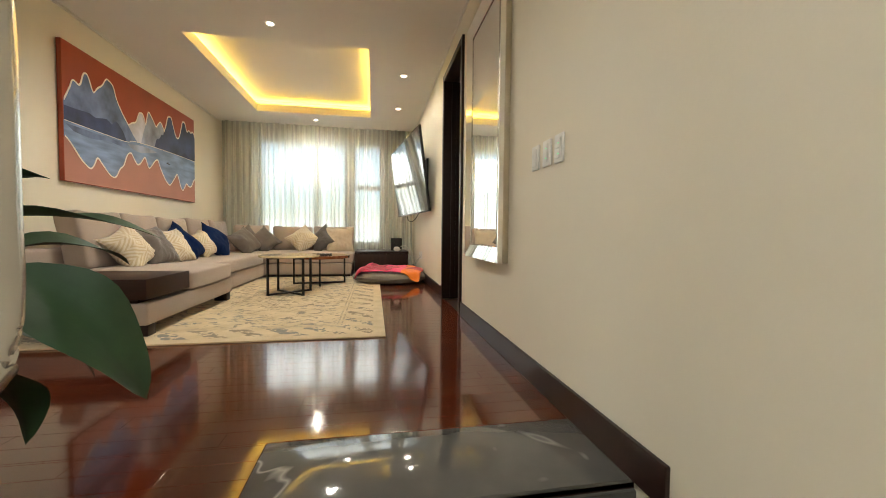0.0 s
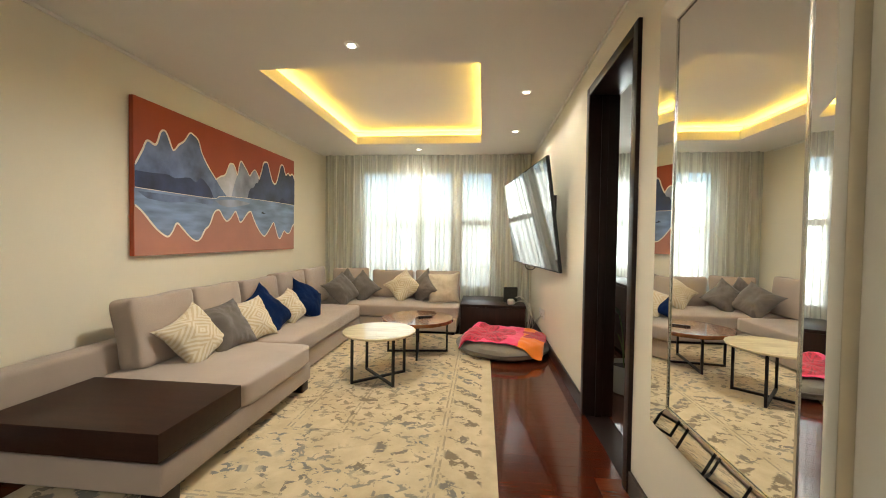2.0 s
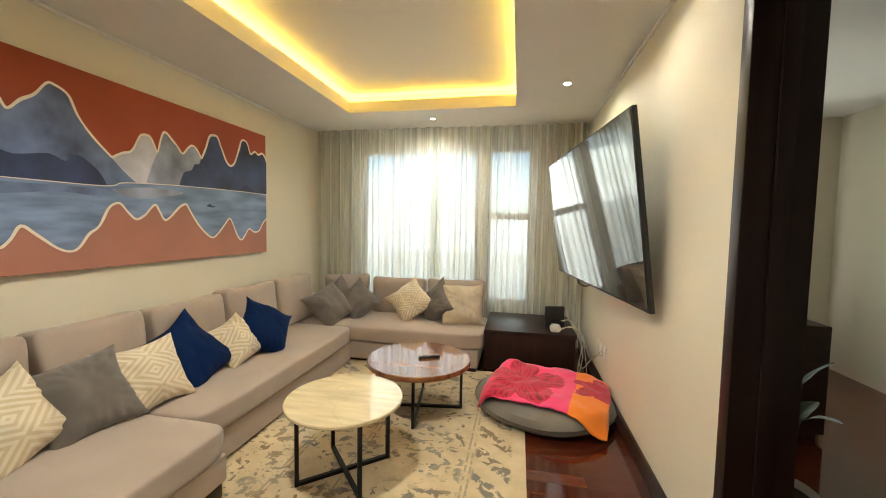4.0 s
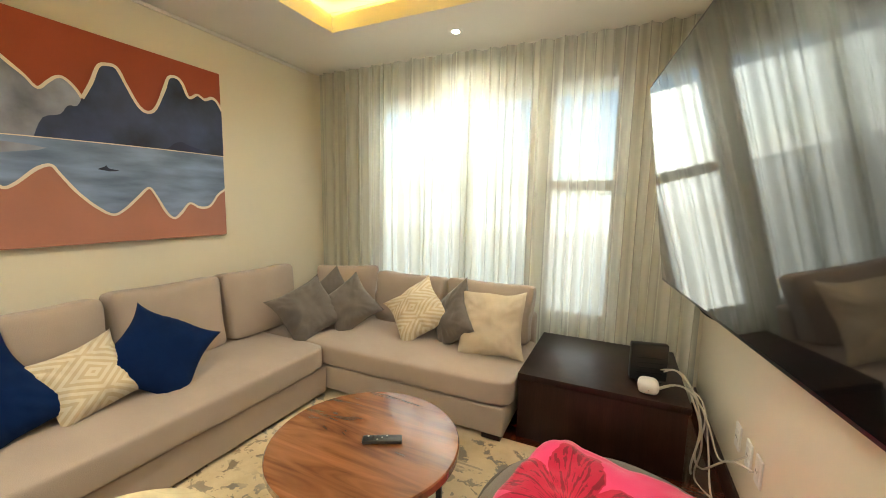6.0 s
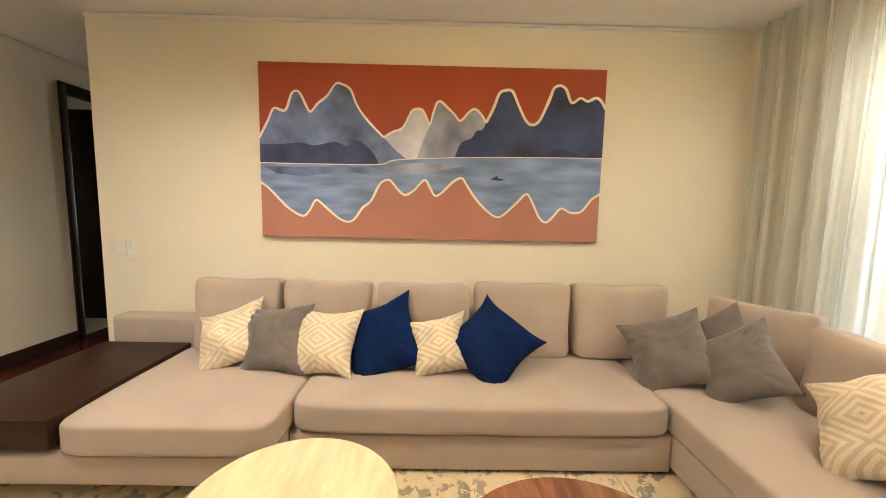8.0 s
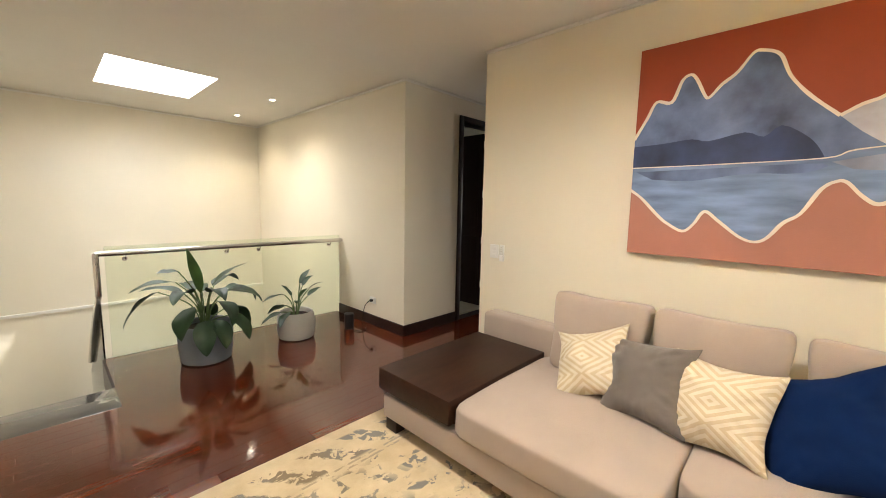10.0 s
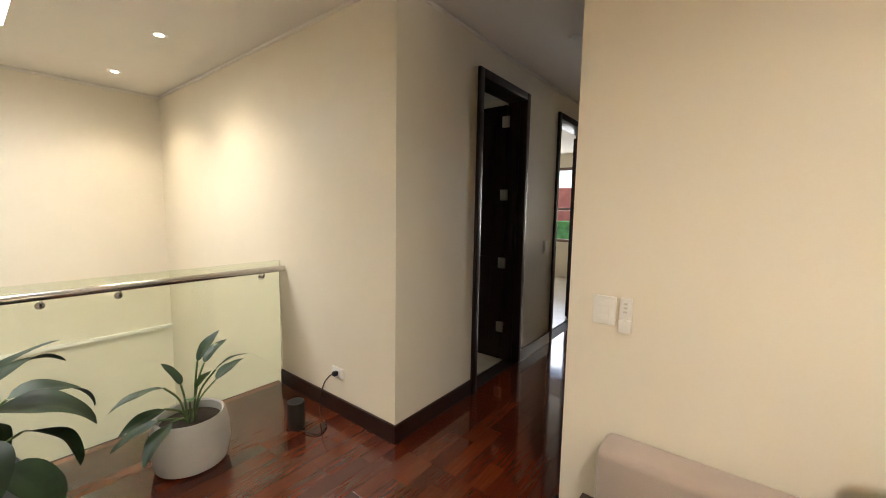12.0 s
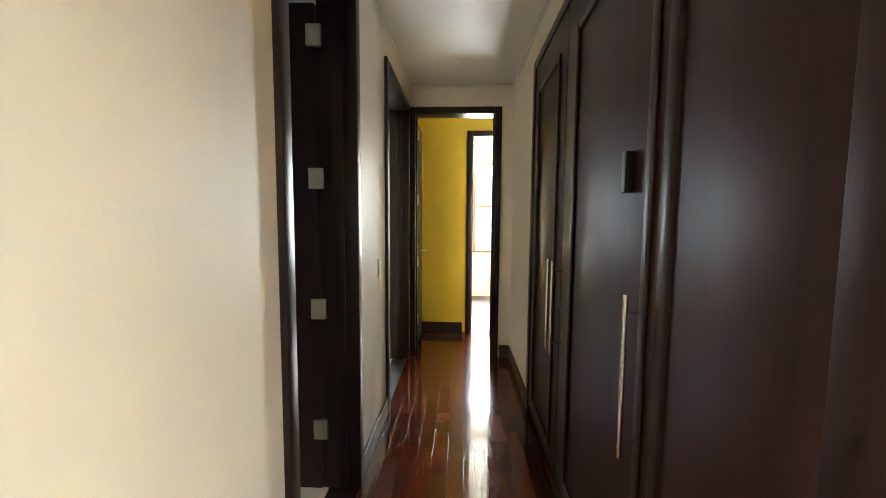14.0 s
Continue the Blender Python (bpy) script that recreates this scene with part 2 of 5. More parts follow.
def glass_material(name, tint, mixed=0.9, rough=0.0):
    """Thin clear pane: mostly straight through, with a gloss."""
    m = bpy.data.materials.new(name)
    m.use_nodes = True
    n, l = m.node_tree.nodes, m.node_tree.links
    n.remove(n["Principled BSDF"])
    p, g, mx, lw = n.new("ShaderNodeBsdfTransparent"), n.new("ShaderNodeBsdfGlossy"), n.new("ShaderNodeMixShader"), n.new("ShaderNodeFresnel")
    p.inputs["Color"].default_value = (*tint, 1)
    g.inputs["Roughness"].default_value = rough
    lw.inputs["IOR"].default_value = 1.45
    l.new(lw.outputs[0], mx.inputs[0])
    l.new(p.outputs[0], mx.inputs[1])
    l.new(g.outputs[0], mx.inputs[2])
    l.new(mx.outputs[0], n["Material Output"].inputs["Surface"])
    return m


def patterned_cushion():
    """Cream cloth with a pale zigzag weave."""
    m = mat("cream_weave", (0.56, 0.45, 0.29), 0.75, var=0.05, bump=0.3, bscale=180, sheen=0.2)
    n, l = m.node_tree.nodes, m.node_tree.links
    b = n["Principled BSDF"]
    tc, sep = n.new("ShaderNodeTexCoord"), n.new("ShaderNodeSeparateXYZ")
    l.new(tc.outputs["Object"], sep.inputs[0])

    def mth(op, a, c):
        t = n.new("ShaderNodeMath")
        t.operation = op
        for i, v in enumerate((a, c)):
            if isinstance(v, (int, float)):
                t.inputs[i].default_value = v
            else:
                l.new(v, t.inputs[i])
        return t.outputs[0]
    fold = mth("PINGPONG", sep.outputs[0], 0.19)
    rise = mth("MULTIPLY", mth("PINGPONG", sep.outputs[1], 0.095), 1.5)
    band = mth("PINGPONG", mth("ADD", fold, rise), 0.025)
    on = mth("GREATER_THAN", band, 0.0125)
    mix = n.new("ShaderNodeMix")
    mix.data_type = "RGBA"
    old = b.inputs["Base Color"].links[0].from_socket
    l.new(mth("MULTIPLY", on, 0.5), mix.inputs["Factor"])
    l.new(old, mix.inputs[6])
    mix.inputs[7].default_value = (0.78, 0.72, 0.60, 1)
    l.new(mix.outputs[2], b.inputs["Base Color"])
    return m


def towel_material():
    """Pink towel with two large dark pink blooms, streaked from their hearts, and an orange end."""
    m = bpy.data.materials.new("printed_towel")
    m.use_nodes = True
    n, l = m.node_tree.nodes, m.node_tree.links
    b = n["Principled BSDF"]
    b.inputs["Roughness"].default_value, b.inputs["Sheen Weight"].default_value = 0.95, 0.3
    tc, sep = n.new("ShaderNodeTexCoord"), n.new("ShaderNodeSeparateXYZ")
    l.new(tc.outputs["UV"], sep.inputs[0])

    def mth(op, a, c=0.0):
        t = n.new("ShaderNodeMath")
        t.operation = op
        for i, v in enumerate((a, c)):
            if isinstance(v, (int, float)):
                t.inputs[i].default_value = v
            else:
                l.new(v, t.inputs[i])
        return t.outputs[0]

    def ns(scale, detail, vector=None):
        t = n.new("ShaderNodeTexNoise")
        t.inputs["Scale"].default_value, t.inputs["Detail"].default_value = scale, detail
        l.new(vector or tc.outputs["UV"], t.inputs["Vector"])
        return t.outputs["Fac"]

    wob = mth("MULTIPLY", mth("SUBTRACT", ns(9, 3), 0.5), 0.16)

    def bloom(cu, cv, size, turn):
        """1 inside the petals, and the streaks that run out along them."""
        x, y = mth("SUBTRACT", sep.outputs[0], cu), mth("MULTIPLY", mth("SUBTRACT", sep.outputs[1], cv), 0.82)
        r = mth("ADD", mth("SQRT", mth("ADD", mth("MULTIPLY", x, x), mth("MULTIPLY", y, y))), wob)
        ang = mth("ARCTAN2", y, x)
        lobe = mth("ABSOLUTE", mth("SINE", mth("ADD", mth("MULTIPLY", ang, 2.5), turn)))
        rim = mth("MULTIPLY", mth("ADD", mth("MULTIPLY", mth("POWER", lobe, 0.6), 0.5), 0.5), size)
        inside = mth("LESS_THAN", r, rim)
        co = n.new("ShaderNodeCombineXYZ")
        l.new(mth("MULTIPLY", ang, 5.5), co.inputs[0])
        l.new(mth("MULTIPLY", r, 5.0), co.inputs[1])
        streak = mth("GREATER_THAN", ns(2.2, 3, co.outputs[0]), 0.535)
        return inside, streak, mth("LESS_THAN", mth("DIVIDE", r, rim), 0.93)

    def mix(fac, a, c):
        t = n.new("ShaderNodeMix")
        t.data_type = "RGBA"
        l.new(fac, t.inputs["Factor"])
        for i, v in ((6, a), (7, c)):
            if isinstance(v, tuple):
                t.inputs[i].default_value = (*v, 1)
            else:
                l.new(v, t.inputs[i])
        return t.outputs[2]

    color = mix(mth("GREATER_THAN", sep.outputs[0], 0.72), (0.86, 0.060, 0.20), (0.90, 0.24, 0.015))
    for cu, cv, size, turn in ((0.27, 0.44, 0.40, 0.5), (0.90, 0.58, 0.20, 1.3), (0.02, 0.02, 0.14, 0.0)):
        inside, streak, core = bloom(cu, cv, size, turn)
        petal = mix(mth("MULTIPLY", streak, core), (0.58, 0.004, 0.05), (0.27, 0.002, 0.022))
        color = mix(inside, color, petal)
    l.new(color, b.inputs["Base Color"])
    bp, nf = n.new("ShaderNodeBump"), n.new("ShaderNodeTexNoise")
    nf.inputs["Scale"].default_value = 300
    bp.inputs["Strength"].default_value, bp.inputs["Distance"].default_value = 0.4, 0.002
    l.new(nf.outputs["Fac"], bp.inputs["Height"])
    l.new(bp.outputs[0], b.inputs["Normal"])
    return m


def table_wood():
    """Warm walnut with long figured grain."""
    m = bpy.data.materials.new("walnut_top")
    m.use_nodes = True
    n, l = m.node_tree.nodes, m.node_tree.links
    b = n["Principled BSDF"]
    b.inputs["Roughness"].default_value, b.inputs["Coat Weight"].default_value = 0.13, 1.0
    b.inputs["Coat Roughness"].default_value = 0.06
    tc, mp, ns, r = n.new("ShaderNodeTexCoord"), n.new("ShaderNodeMapping"), n.new("ShaderNodeTexNoise"), n.new("ShaderNodeValToRGB")
    mp.inputs["Scale"].default_value, mp.inputs["Rotation"].default_value = (1.2, 9, 1), (0, 0, 0.5)
    ns.inputs["Scale"].default_value, ns.inputs["Detail"].default_value, ns.inputs["Distortion"].default_value = 1.6, 7, 1.4
    e = r.color_ramp.elements
    e[0].position, e[1].position = 0.32, 0.72
    e[0].color, e[1].color = (0.10, 0.030, 0.012, 1), (0.33, 0.125, 0.048, 1)
    e.new(0.5).color = (0.22, 0.078, 0.028, 1)
    l.new(tc.outputs["Object"], mp.inputs[0])
    l.new(mp.outputs[0], ns.inputs["Vector"])
    l.new(ns.outputs["Fac"], r.inputs["Fac"])
    l.new(r.outputs["Color"], b.inputs["Base Color"])
    return m


RUG_W, RUG_L = 2.45, 3.8
M_WALL = mat("wall_paint", (0.77, 0.705, 0.57), 0.55, var=0.02, scale=2, bump=0.10, bscale=90)
M_CEIL = mat("ceiling_paint", (0.80, 0.765, 0.70), 0.7, var=0.015, scale=2, bump=0.05, bscale=80)
M_YELLOW = mat("yellow_paint", (0.66, 0.46, 0.012), 0.5, var=0.03, scale=2, bump=0.08, bscale=90)
M_DARK = mat("wenge_wood", (0.020, 0.009, 0.007), 0.36, var=0.35, scale=3, bump=0.08, bscale=30, coat=0.05, fine=0.5, stretch=(6, 6, 0.5))
M_CLOSET = mat("closet_wood", (0.026, 0.0085, 0.0048), 0.42, var=0.35, scale=3, bump=0.06, bscale=30, fine=0.5, stretch=(6, 6, 0.5))
M_TRAY = mat("tray_wood", (0.032, 0.0115, 0.0055), 0.45, var=0.25, scale=3, bump=0.1, bscale=40, fine=0.4, stretch=(1, 8, 8))
M_BASE = mat("baseboard_wood", (0.026, 0.010, 0.007), 0.36, var=0.25, scale=3, coat=0.08, fine=0.4, bscale=30)
for dull in (M_TRAY, M_DARK, M_CLOSET):
    dull.node_tree.nodes["Principled BSDF"].inputs["Specular IOR Level"].default_value = 0.32
M_SUB = mat("subfloor", (0.02, 0.008, 0.005), 0.6)
M_PLANK = wood_floor("floor_plank", "object")
M_PLANK2 = wood_floor("floor_plank_rest", "island")
M_STONE = marble("grey_marble", (0.10, 0.095, 0.085), (0.70, 0.67, 0.60), 0.9, 0.35)
M_WHITE_STONE = marble("white_marble", (0.70, 0.585, 0.37), (0.50, 0.40, 0.26), 1.3, 0.30, 0.16, (1.2, 6, 1))
M_TILE = mat("cream_tile", (0.62, 0.55, 0.42), 0.25, var=0.05)
M_SOFA = mat("sofa_cloth", (0.42, 0.335, 0.275), 0.9, var=0.06, scale=4, bump=0.45, bscale=350, fine=0.12, sheen=0.25)
M_NAVY = mat("navy_cloth", (0.0012, 0.013, 0.066), 0.95, var=0.12, scale=8, bump=0.4, bscale=260, fine=0.2)
M_NAVY.node_tree.nodes["Principled BSDF"].inputs["Specular IOR Level"].default_value = 0.2
M_GREY = mat("grey_cloth", (0.140, 0.118, 0.102), 0.8, var=0.1, scale=8, bump=0.4, bscale=260, fine=0.2, sheen=0.3)
M_CREAM = patterned_cushion()
M_PLAIN = mat("cream_cloth", (0.60, 0.50, 0.36), 0.8, var=0.06, scale=9, bump=0.4, bscale=240, fine=0.15, sheen=0.2)
M_RUG = rug_material()
M_SHEER = sheer_material()
M_TOWEL = towel_material()
M_BED = mat("bed_cloth", (0.21, 0.185, 0.15), 0.9, var=0.1, bump=0.5, bscale=200, fine=0.2, sheen=0.2)
M_WALNUT = table_wood()
M_BLACK = mat("black_metal", (0.012, 0.012, 0.013), 0.4, metal=0.3, var=0.1)
M_STEEL = mat("brushed_steel", (0.62, 0.60, 0.56), 0.25, metal=1.0, var=0.05, bscale=120, bump=0.05)
M_NICKEL = mat("nickel", (0.70, 0.66, 0.58), 0.3, metal=1.0, var=0.04)
M_MIRROR = mat("mirror_silver", (0.93, 0.94, 0.93), 0.0, metal=1.0, var=0.0)
M_CHAMP = mat("champagne_frame", (0.60, 0.53, 0.40), 0.28, metal=0.8, var=0.06)
M_SCREEN = mat("screen_glass", (0.006, 0.006, 0.007), 0.03, var=0.0, coat=0.75)
M_PLASTIC = mat("black_plastic", (0.014, 0.014, 0.015), 0.35, var=0.1)
M_WPLASTIC = mat("white_plastic", (0.78, 0.76, 0.71), 0.35, var=0.02)
M_CABLE = mat("white_cable", (0.60, 0.56, 0.48), 0.5, var=0.05)
M_PANE = glass_material("window_glass", (0.98, 0.99, 0.98))
M_RAILGLASS = glass_material("rail_glass", (0.95, 0.98, 0.92))
M_FRAME = mat("window_frame", (0.20, 0.13, 0.10), 0.45, var=0.1)
M_POT1 = mat("blue_grey_pot", (0.19, 0.21, 0.235), 0.65, var=0.1, scale=5, bump=0.2, bscale=120)
M_POT2 = mat("pale_grey_pot", (0.45, 0.44, 0.40), 0.6, var=0.08, scale=5, bump=0.2, bscale=120)
M_SOIL = mat("potting_soil", (0.025, 0.017, 0.011), 0.95, var=0.4, scale=30, bump=0.9, bscale=90)
M_LEAF = mat("leaf_green", (0.016, 0.043, 0.012), 0.56, var=0.4, scale=7, bump=0.2, bscale=40, fine=0.2)
M_LEAF2 = mat("young_leaf_green", (0.07, 0.15, 0.035), 0.4, var=0.3, scale=7, bump=0.2, bscale=40, fine=0.2)
M_STEM = mat("leaf_stalk", (0.10, 0.16, 0.05), 0.5, var=0.2)
M_LED = glow("cove_led", (1.0, 0.64, 0.09), 10)
M_GREEN = glow("green_indicator", (0.10, 0.75, 0.30), 1.0)
M_LAMP = glow("spot_disc", (1.0, 0.88, 0.68), 14)
# emission stands in for daylight on the distance below the horizon
M_OUT = glow("backdrop_glow", (1.0, 0.97, 0.90), 0.7)
M_HEDGE = mat("hedge_green", (0.05, 0.14, 0.03), 0.8, var=0.4, scale=4, bump=0.8, bscale=20)
M_RED = mat("red_brick_wall", (0.35, 0.10, 0.06), 0.8, var=0.2, scale=3)
P_RED = mat("paint_rust_red", (0.35, 0.060, 0.021), 0.6, var=0.06, scale=3, bump=0.2, bscale=160)
P_PINK = mat("paint_terracotta", (0.43, 0.185, 0.13), 0.6, var=0.07, scale=3, bump=0.2, bscale=160)
P_BLUE = mat("paint_slate_blue", (0.135, 0.185, 0.35), 0.6, var=0.6, scale=4, bump=0.2, bscale=160)
P_PALE = mat("paint_pale_blue", (0.50, 0.50, 0.58), 0.6, var=0.45, scale=4, bump=0.2, bscale=160)
P_DARK = mat("paint_dark_blue", (0.032, 0.050, 0.135), 0.6, var=0.65, scale=3.5, bump=0.2, bscale=160)
P_WATER = mat("paint_water_blue", (0.195, 0.275, 0.47), 0.6, var=0.35, scale=3, bump=0.2, bscale=160, stretch=(1, 1, 5))
P_MID = mat("paint_grey_blue", (0.27, 0.30, 0.42), 0.6, var=0.5, scale=4, bump=0.2, bscale=160)
P_ISLE = mat("paint_ink_blue", (0.014, 0.022, 0.085), 0.6, var=0.4, scale=4, bump=0.2, bscale=160)
P_LINE = mat("paint_cream_line", (0.84, 0.75, 0.65), 0.6, var=0.06)


# ---- helpers for building ----
def box(bm, x0, x1, y0, y1, z0, z1, bevel=0.0, seg=2, m=None):
    r = bmesh.ops.create_cube(bm, size=1.0)
    vs = r["verts"]
    bmesh.ops.scale(bm, vec=(x1 - x0, y1 - y0, z1 - z0), verts=vs)
    bmesh.ops.translate(bm, vec=((x0 + x1) / 2, (y0 + y1) / 2, (z0 + z1) / 2), verts=vs)
    if bevel:
        es = list({e for v in vs for e in v.link_edges})
        r2 = bmesh.ops.bevel(bm, geom=es, offset=bevel, segments=seg, profile=0.5, affect="EDGES")
        vs = list({v for f in r2["faces"] for v in f.verts} | {v for v in vs if v.is_valid})
    if m is not None:
        bmesh.ops.transform(bm, matrix=m, verts=vs)
    return vs


def cyl(bm, x, y, z0, z1, r0, r1=None, seg=32, bevel=0.0):
    r = bmesh.ops.create_cone(bm, cap_ends=True, segments=seg, radius1=r0, radius2=r0 if r1 is None else r1, depth=z1 - z0)
    bmesh.ops.translate(bm, vec=(x, y, (z0 + z1) / 2), verts=r["verts"])
    if bevel:
        es = [e for e in {e for v in r["verts"] for e in v.link_edges} if abs(e.verts[0].co.z - e.verts[1].co.z) < 1e-6]
        bmesh.ops.bevel(bm, geom=es, offset=bevel, segments=2, profile=0.5, affect="EDGES")


def lathe(bm, profile, seg=40, cx=0, cy=0):
    """Revolve a list of (radius, height) about the upright axis."""
    rings = []
    for r, z in profile:
        rings.append([bm.verts.new((cx + r * math.cos(2 * math.pi * k / seg), cy + r * math.sin(2 * math.pi * k / seg), z)) for k in range(seg)])
    for a, b in zip(rings, rings[1:]):
        for k in range(seg):
            bm.faces.new((a[k], a[(k + 1) % seg], b[(k + 1) % seg], b[k]))
    bm.faces.new(rings[-1])
    bm.faces.new(list(reversed(rings[0])))


def tube(bm, pts, r, seg=8):
    """A round tube along points."""
    pts = [Vector(p) for p in pts]
    rings = []
    for i, p in enumerate(pts):
        d = (pts[min(i + 1, len(pts) - 1)] - pts[max(i - 1, 0)]).normalized()
        u = d.cross(Vector((0.13, 0.31, 0.94))).normalized()
        w = d.cross(u)
        rings.append([bm.verts.new(p + r * (math.cos(2 * math.pi * k / seg) * u + math.sin(2 * math.pi * k / seg) * w)) for k in range(seg)])
    for a, b in zip(rings, rings[1:]):
        for k in range(seg):
            bm.faces.new((a[k], a[(k + 1) % seg], b[(k + 1) % seg], b[k]))
    bm.faces.new(rings[0])
    bm.faces.new(rings[-1])


def curve_pts(pts, steps=8):
    """Smooth points through the given ones."""
    v = [Vector(p) for p in pts]
    out = []
    for i in range(len(v) - 1):
        a, b, c, d = v[max(i - 1, 0)], v[i], v[i + 1], v[min(i + 2, len(v) - 1)]
        for k in range(steps):
            t = k / steps
            out.append(0.5 * ((2 * b) + (c - a) * t + (2 * a - 5 * b + 4 * c - d) * t * t + (3 * b - a - 3 * c + d) * t ** 3))
    return out + [v[-1]]


def mesh_ob(name, bm, material, smooth=False):
    bmesh.ops.recalc_face_normals(bm, faces=bm.faces)
    me = bpy.data.meshes.new(name)
    bm.to_mesh(me)
    bm.free()
    me.materials.append(material)
    if smooth:
        me.shade_smooth()
        me.set_sharp_from_angle(angle=radians(38))
    return new(name, me)


def part(name, bm, material, parent, label="", smooth=False):
    ob = mesh_ob(name, bm, material, smooth)
    ob.parent = parent
    return tagged(ob, label)


def boxpart(name, dims, material, parent, bevel=0.0, label="", seg=2):
    bm = bmesh.new()
    box(bm, *dims, bevel=bevel, seg=seg)
    return part(name, bm, material, parent, label, smooth=bevel > 0)


def setting(name, boxes, material, label, bevel=0.0):
    bm = bmesh.new()
    for b in boxes:
        box(bm, *b, bevel=bevel)
    return tagged(mesh_ob(name, bm, material), label, "", "", "structure")


def thing(name, x, y, z, label, category, group="", rz=0.0):
    ob = new(name)
    ob.empty_display_size = 0.1
    ob.matrix_world = pose(x, y, z, 0, 0, rz)
    return tagged(ob, label, category, group)


# ---- the plan ----
XE, XW, XS = 1.137, -2.335, -2.335      # east wall, west wall with the painting, stair wall
YN, YC, YR, YF = 7.80, 1.88, 0.585, -2.0   # window wall, corridor's south wall, railing, far wall of the stairwell
H, LOW = 2.695, -1.75                  # ceiling, stair landing
WEST, EAST = -9.0, 3.7
NOSE, WEND = 1.25, 2.91            # top stair nosing, end of the west wall

# floor bodies under the planks
floor = setting("floor", [(XS - 0.15, 0.0, YR - 0.06, NOSE, -0.25, -0.012), (XS - 0.15, XE + 0.18, NOSE, YN + 0.15, -0.25, -0.012),
                          (WEST, XS - 0.15, YC - 0.15, 3.6, -0.25, -0.012)], M_SUB, "dark red-brown varnished plank floor")
setting("floor_side_room", [(XE + 0.18, EAST, 2.6, YN + 0.15, -0.25, 0.0)], M_PLANK2, "red-brown varnished floor of the side room")
setting("floor_rooms", [(WEST, XS - 0.15, -3.0, YC - 0.15, -0.25, 0.0)], M_TILE, "cream tiled floor")
setting("floor_lower", [(XS - 0.15, XE + 0.18, YF - 0.15, NOSE, -3.3, -3.2)], M_TILE, "cream floor at the foot of the stairwell")

# walls
D1, D1T = (3.58, 4.485), 2.445
T = 0.18
setting("wall_east", [(XE, XE + T, YF - 0.15, D1[0], -3.3, H + 0.25), (XE, XE + T, D1[0], D1[1], D1T, H + 0.25),
                      (XE, XE + T, D1[1], YN + 0.15, -0.25, H + 0.25)], M_WALL, "smooth cream painted wall")
setting("wall_west", [(XW - 0.14, XW, WEND, YN + 0.15, -0.25, H + 0.25)], M_WALL, "smooth cream painted wall")
setting("wall_stair", [(XS - 0.15, XS, YF - 0.15, YC, -3.3, H + 0.25)], M_WALL, "smooth cream painted wall")
setting("wall_far", [(XS, XE, YF - 0.15, YF, -3.3, H + 0.25)], M_WALL, "cream painted wall of the stairwell")
L1, L2 = (-3.98, -3.19), (-5.80, -4.74)
LT = 2.455
setting("wall_south", [(L1[1], XS - 0.15, YC - 0.15, YC, -0.2, H + 0.2), (L1[0], L1[1], YC - 0.15, YC, LT, H + 0.2),
                       (L2[1], L1[0], YC - 0.15, YC, -0.2, H + 0.2), (L2[0], L2[1], YC - 0.15, YC, LT, H + 0.2),
                       (WEST, L2[0], YC - 0.15, YC, -0.2, H + 0.2)], M_WALL, "cream painted corridor wall")
E1, ET = (1.905, 2.765), 2.455
XEND = -5.9
setting("wall_end", [(XEND - 0.14, XEND, YC, E1[0], -0.2, H + 0.2), (XEND - 0.14, XEND, E1[0], E1[1], ET, H + 0.2),
                     (XEND - 0.14, XEND, E1[1], 3.6, -0.2, H + 0.2)], M_WALL, "white painted wall at the corridor's end")
setting("wall_north", [(XEND, -4.86, WEND, 3.05, -0.2, H + 0.2), (-4.86, XW - 0.14, WEND, 3.05, 2.47, H + 0.2), (-4.86, -4.82, 3.05, 3.6, -0.2, H + 0.2),
                       (-4.86, XW - 0.14, 3.54, 3.6, -0.2, H + 0.2)], M_WALL, "white painted corridor wall")
W1, W2, WZ = (-1.73, -0.14), (-0.04, 0.52), (0.50, 2.47)
setting("wall_window", [(XW, W1[0], YN, YN + 0.15, -0.25, H + 0.25), (W1[1], W2[0], YN, YN + 0.15, WZ[0], WZ[1]),
                        (W2[1], 1.75, YN, YN + 0.15, -0.25, H + 0.25), (W1[0], W2[1], YN, YN + 0.15, -0.25, WZ[0]),
                        (W1[0], W2[1], YN, YN + 0.15, WZ[1], H + 0.25), (1.75, 3.1, YN, YN + 0.15, 2.31, H + 0.25),
                        (1.75, 3.1, YN, YN + 0.15, -0.25, 0.85), (3.1, EAST, YN, YN + 0.15, -0.25, H + 0.25)], M_WALL, "cream wall round the windows")
setting("wall_side_room", [(EAST, EAST + 0.1, 2.5, YN + 0.15, -0.25, H + 0.25), (XE + T, EAST, 2.5, 2.6, -0.25, H + 0.25)], M_WALL, "cream wall of the side room")
XY, YD = -6.73, (2.50, 3.22)
setting("wall_yellow", [(XY - 0.12, XY, YC, YD[0], -0.2, H + 0.2), (XY - 0.12, XY, YD[0], YD[1], 2.41, H + 0.2), (XY - 0.12, XY, YD[1], 3.6, -0.2, H + 0.2)],
        M_YELLOW, "bright yellow painted wall")
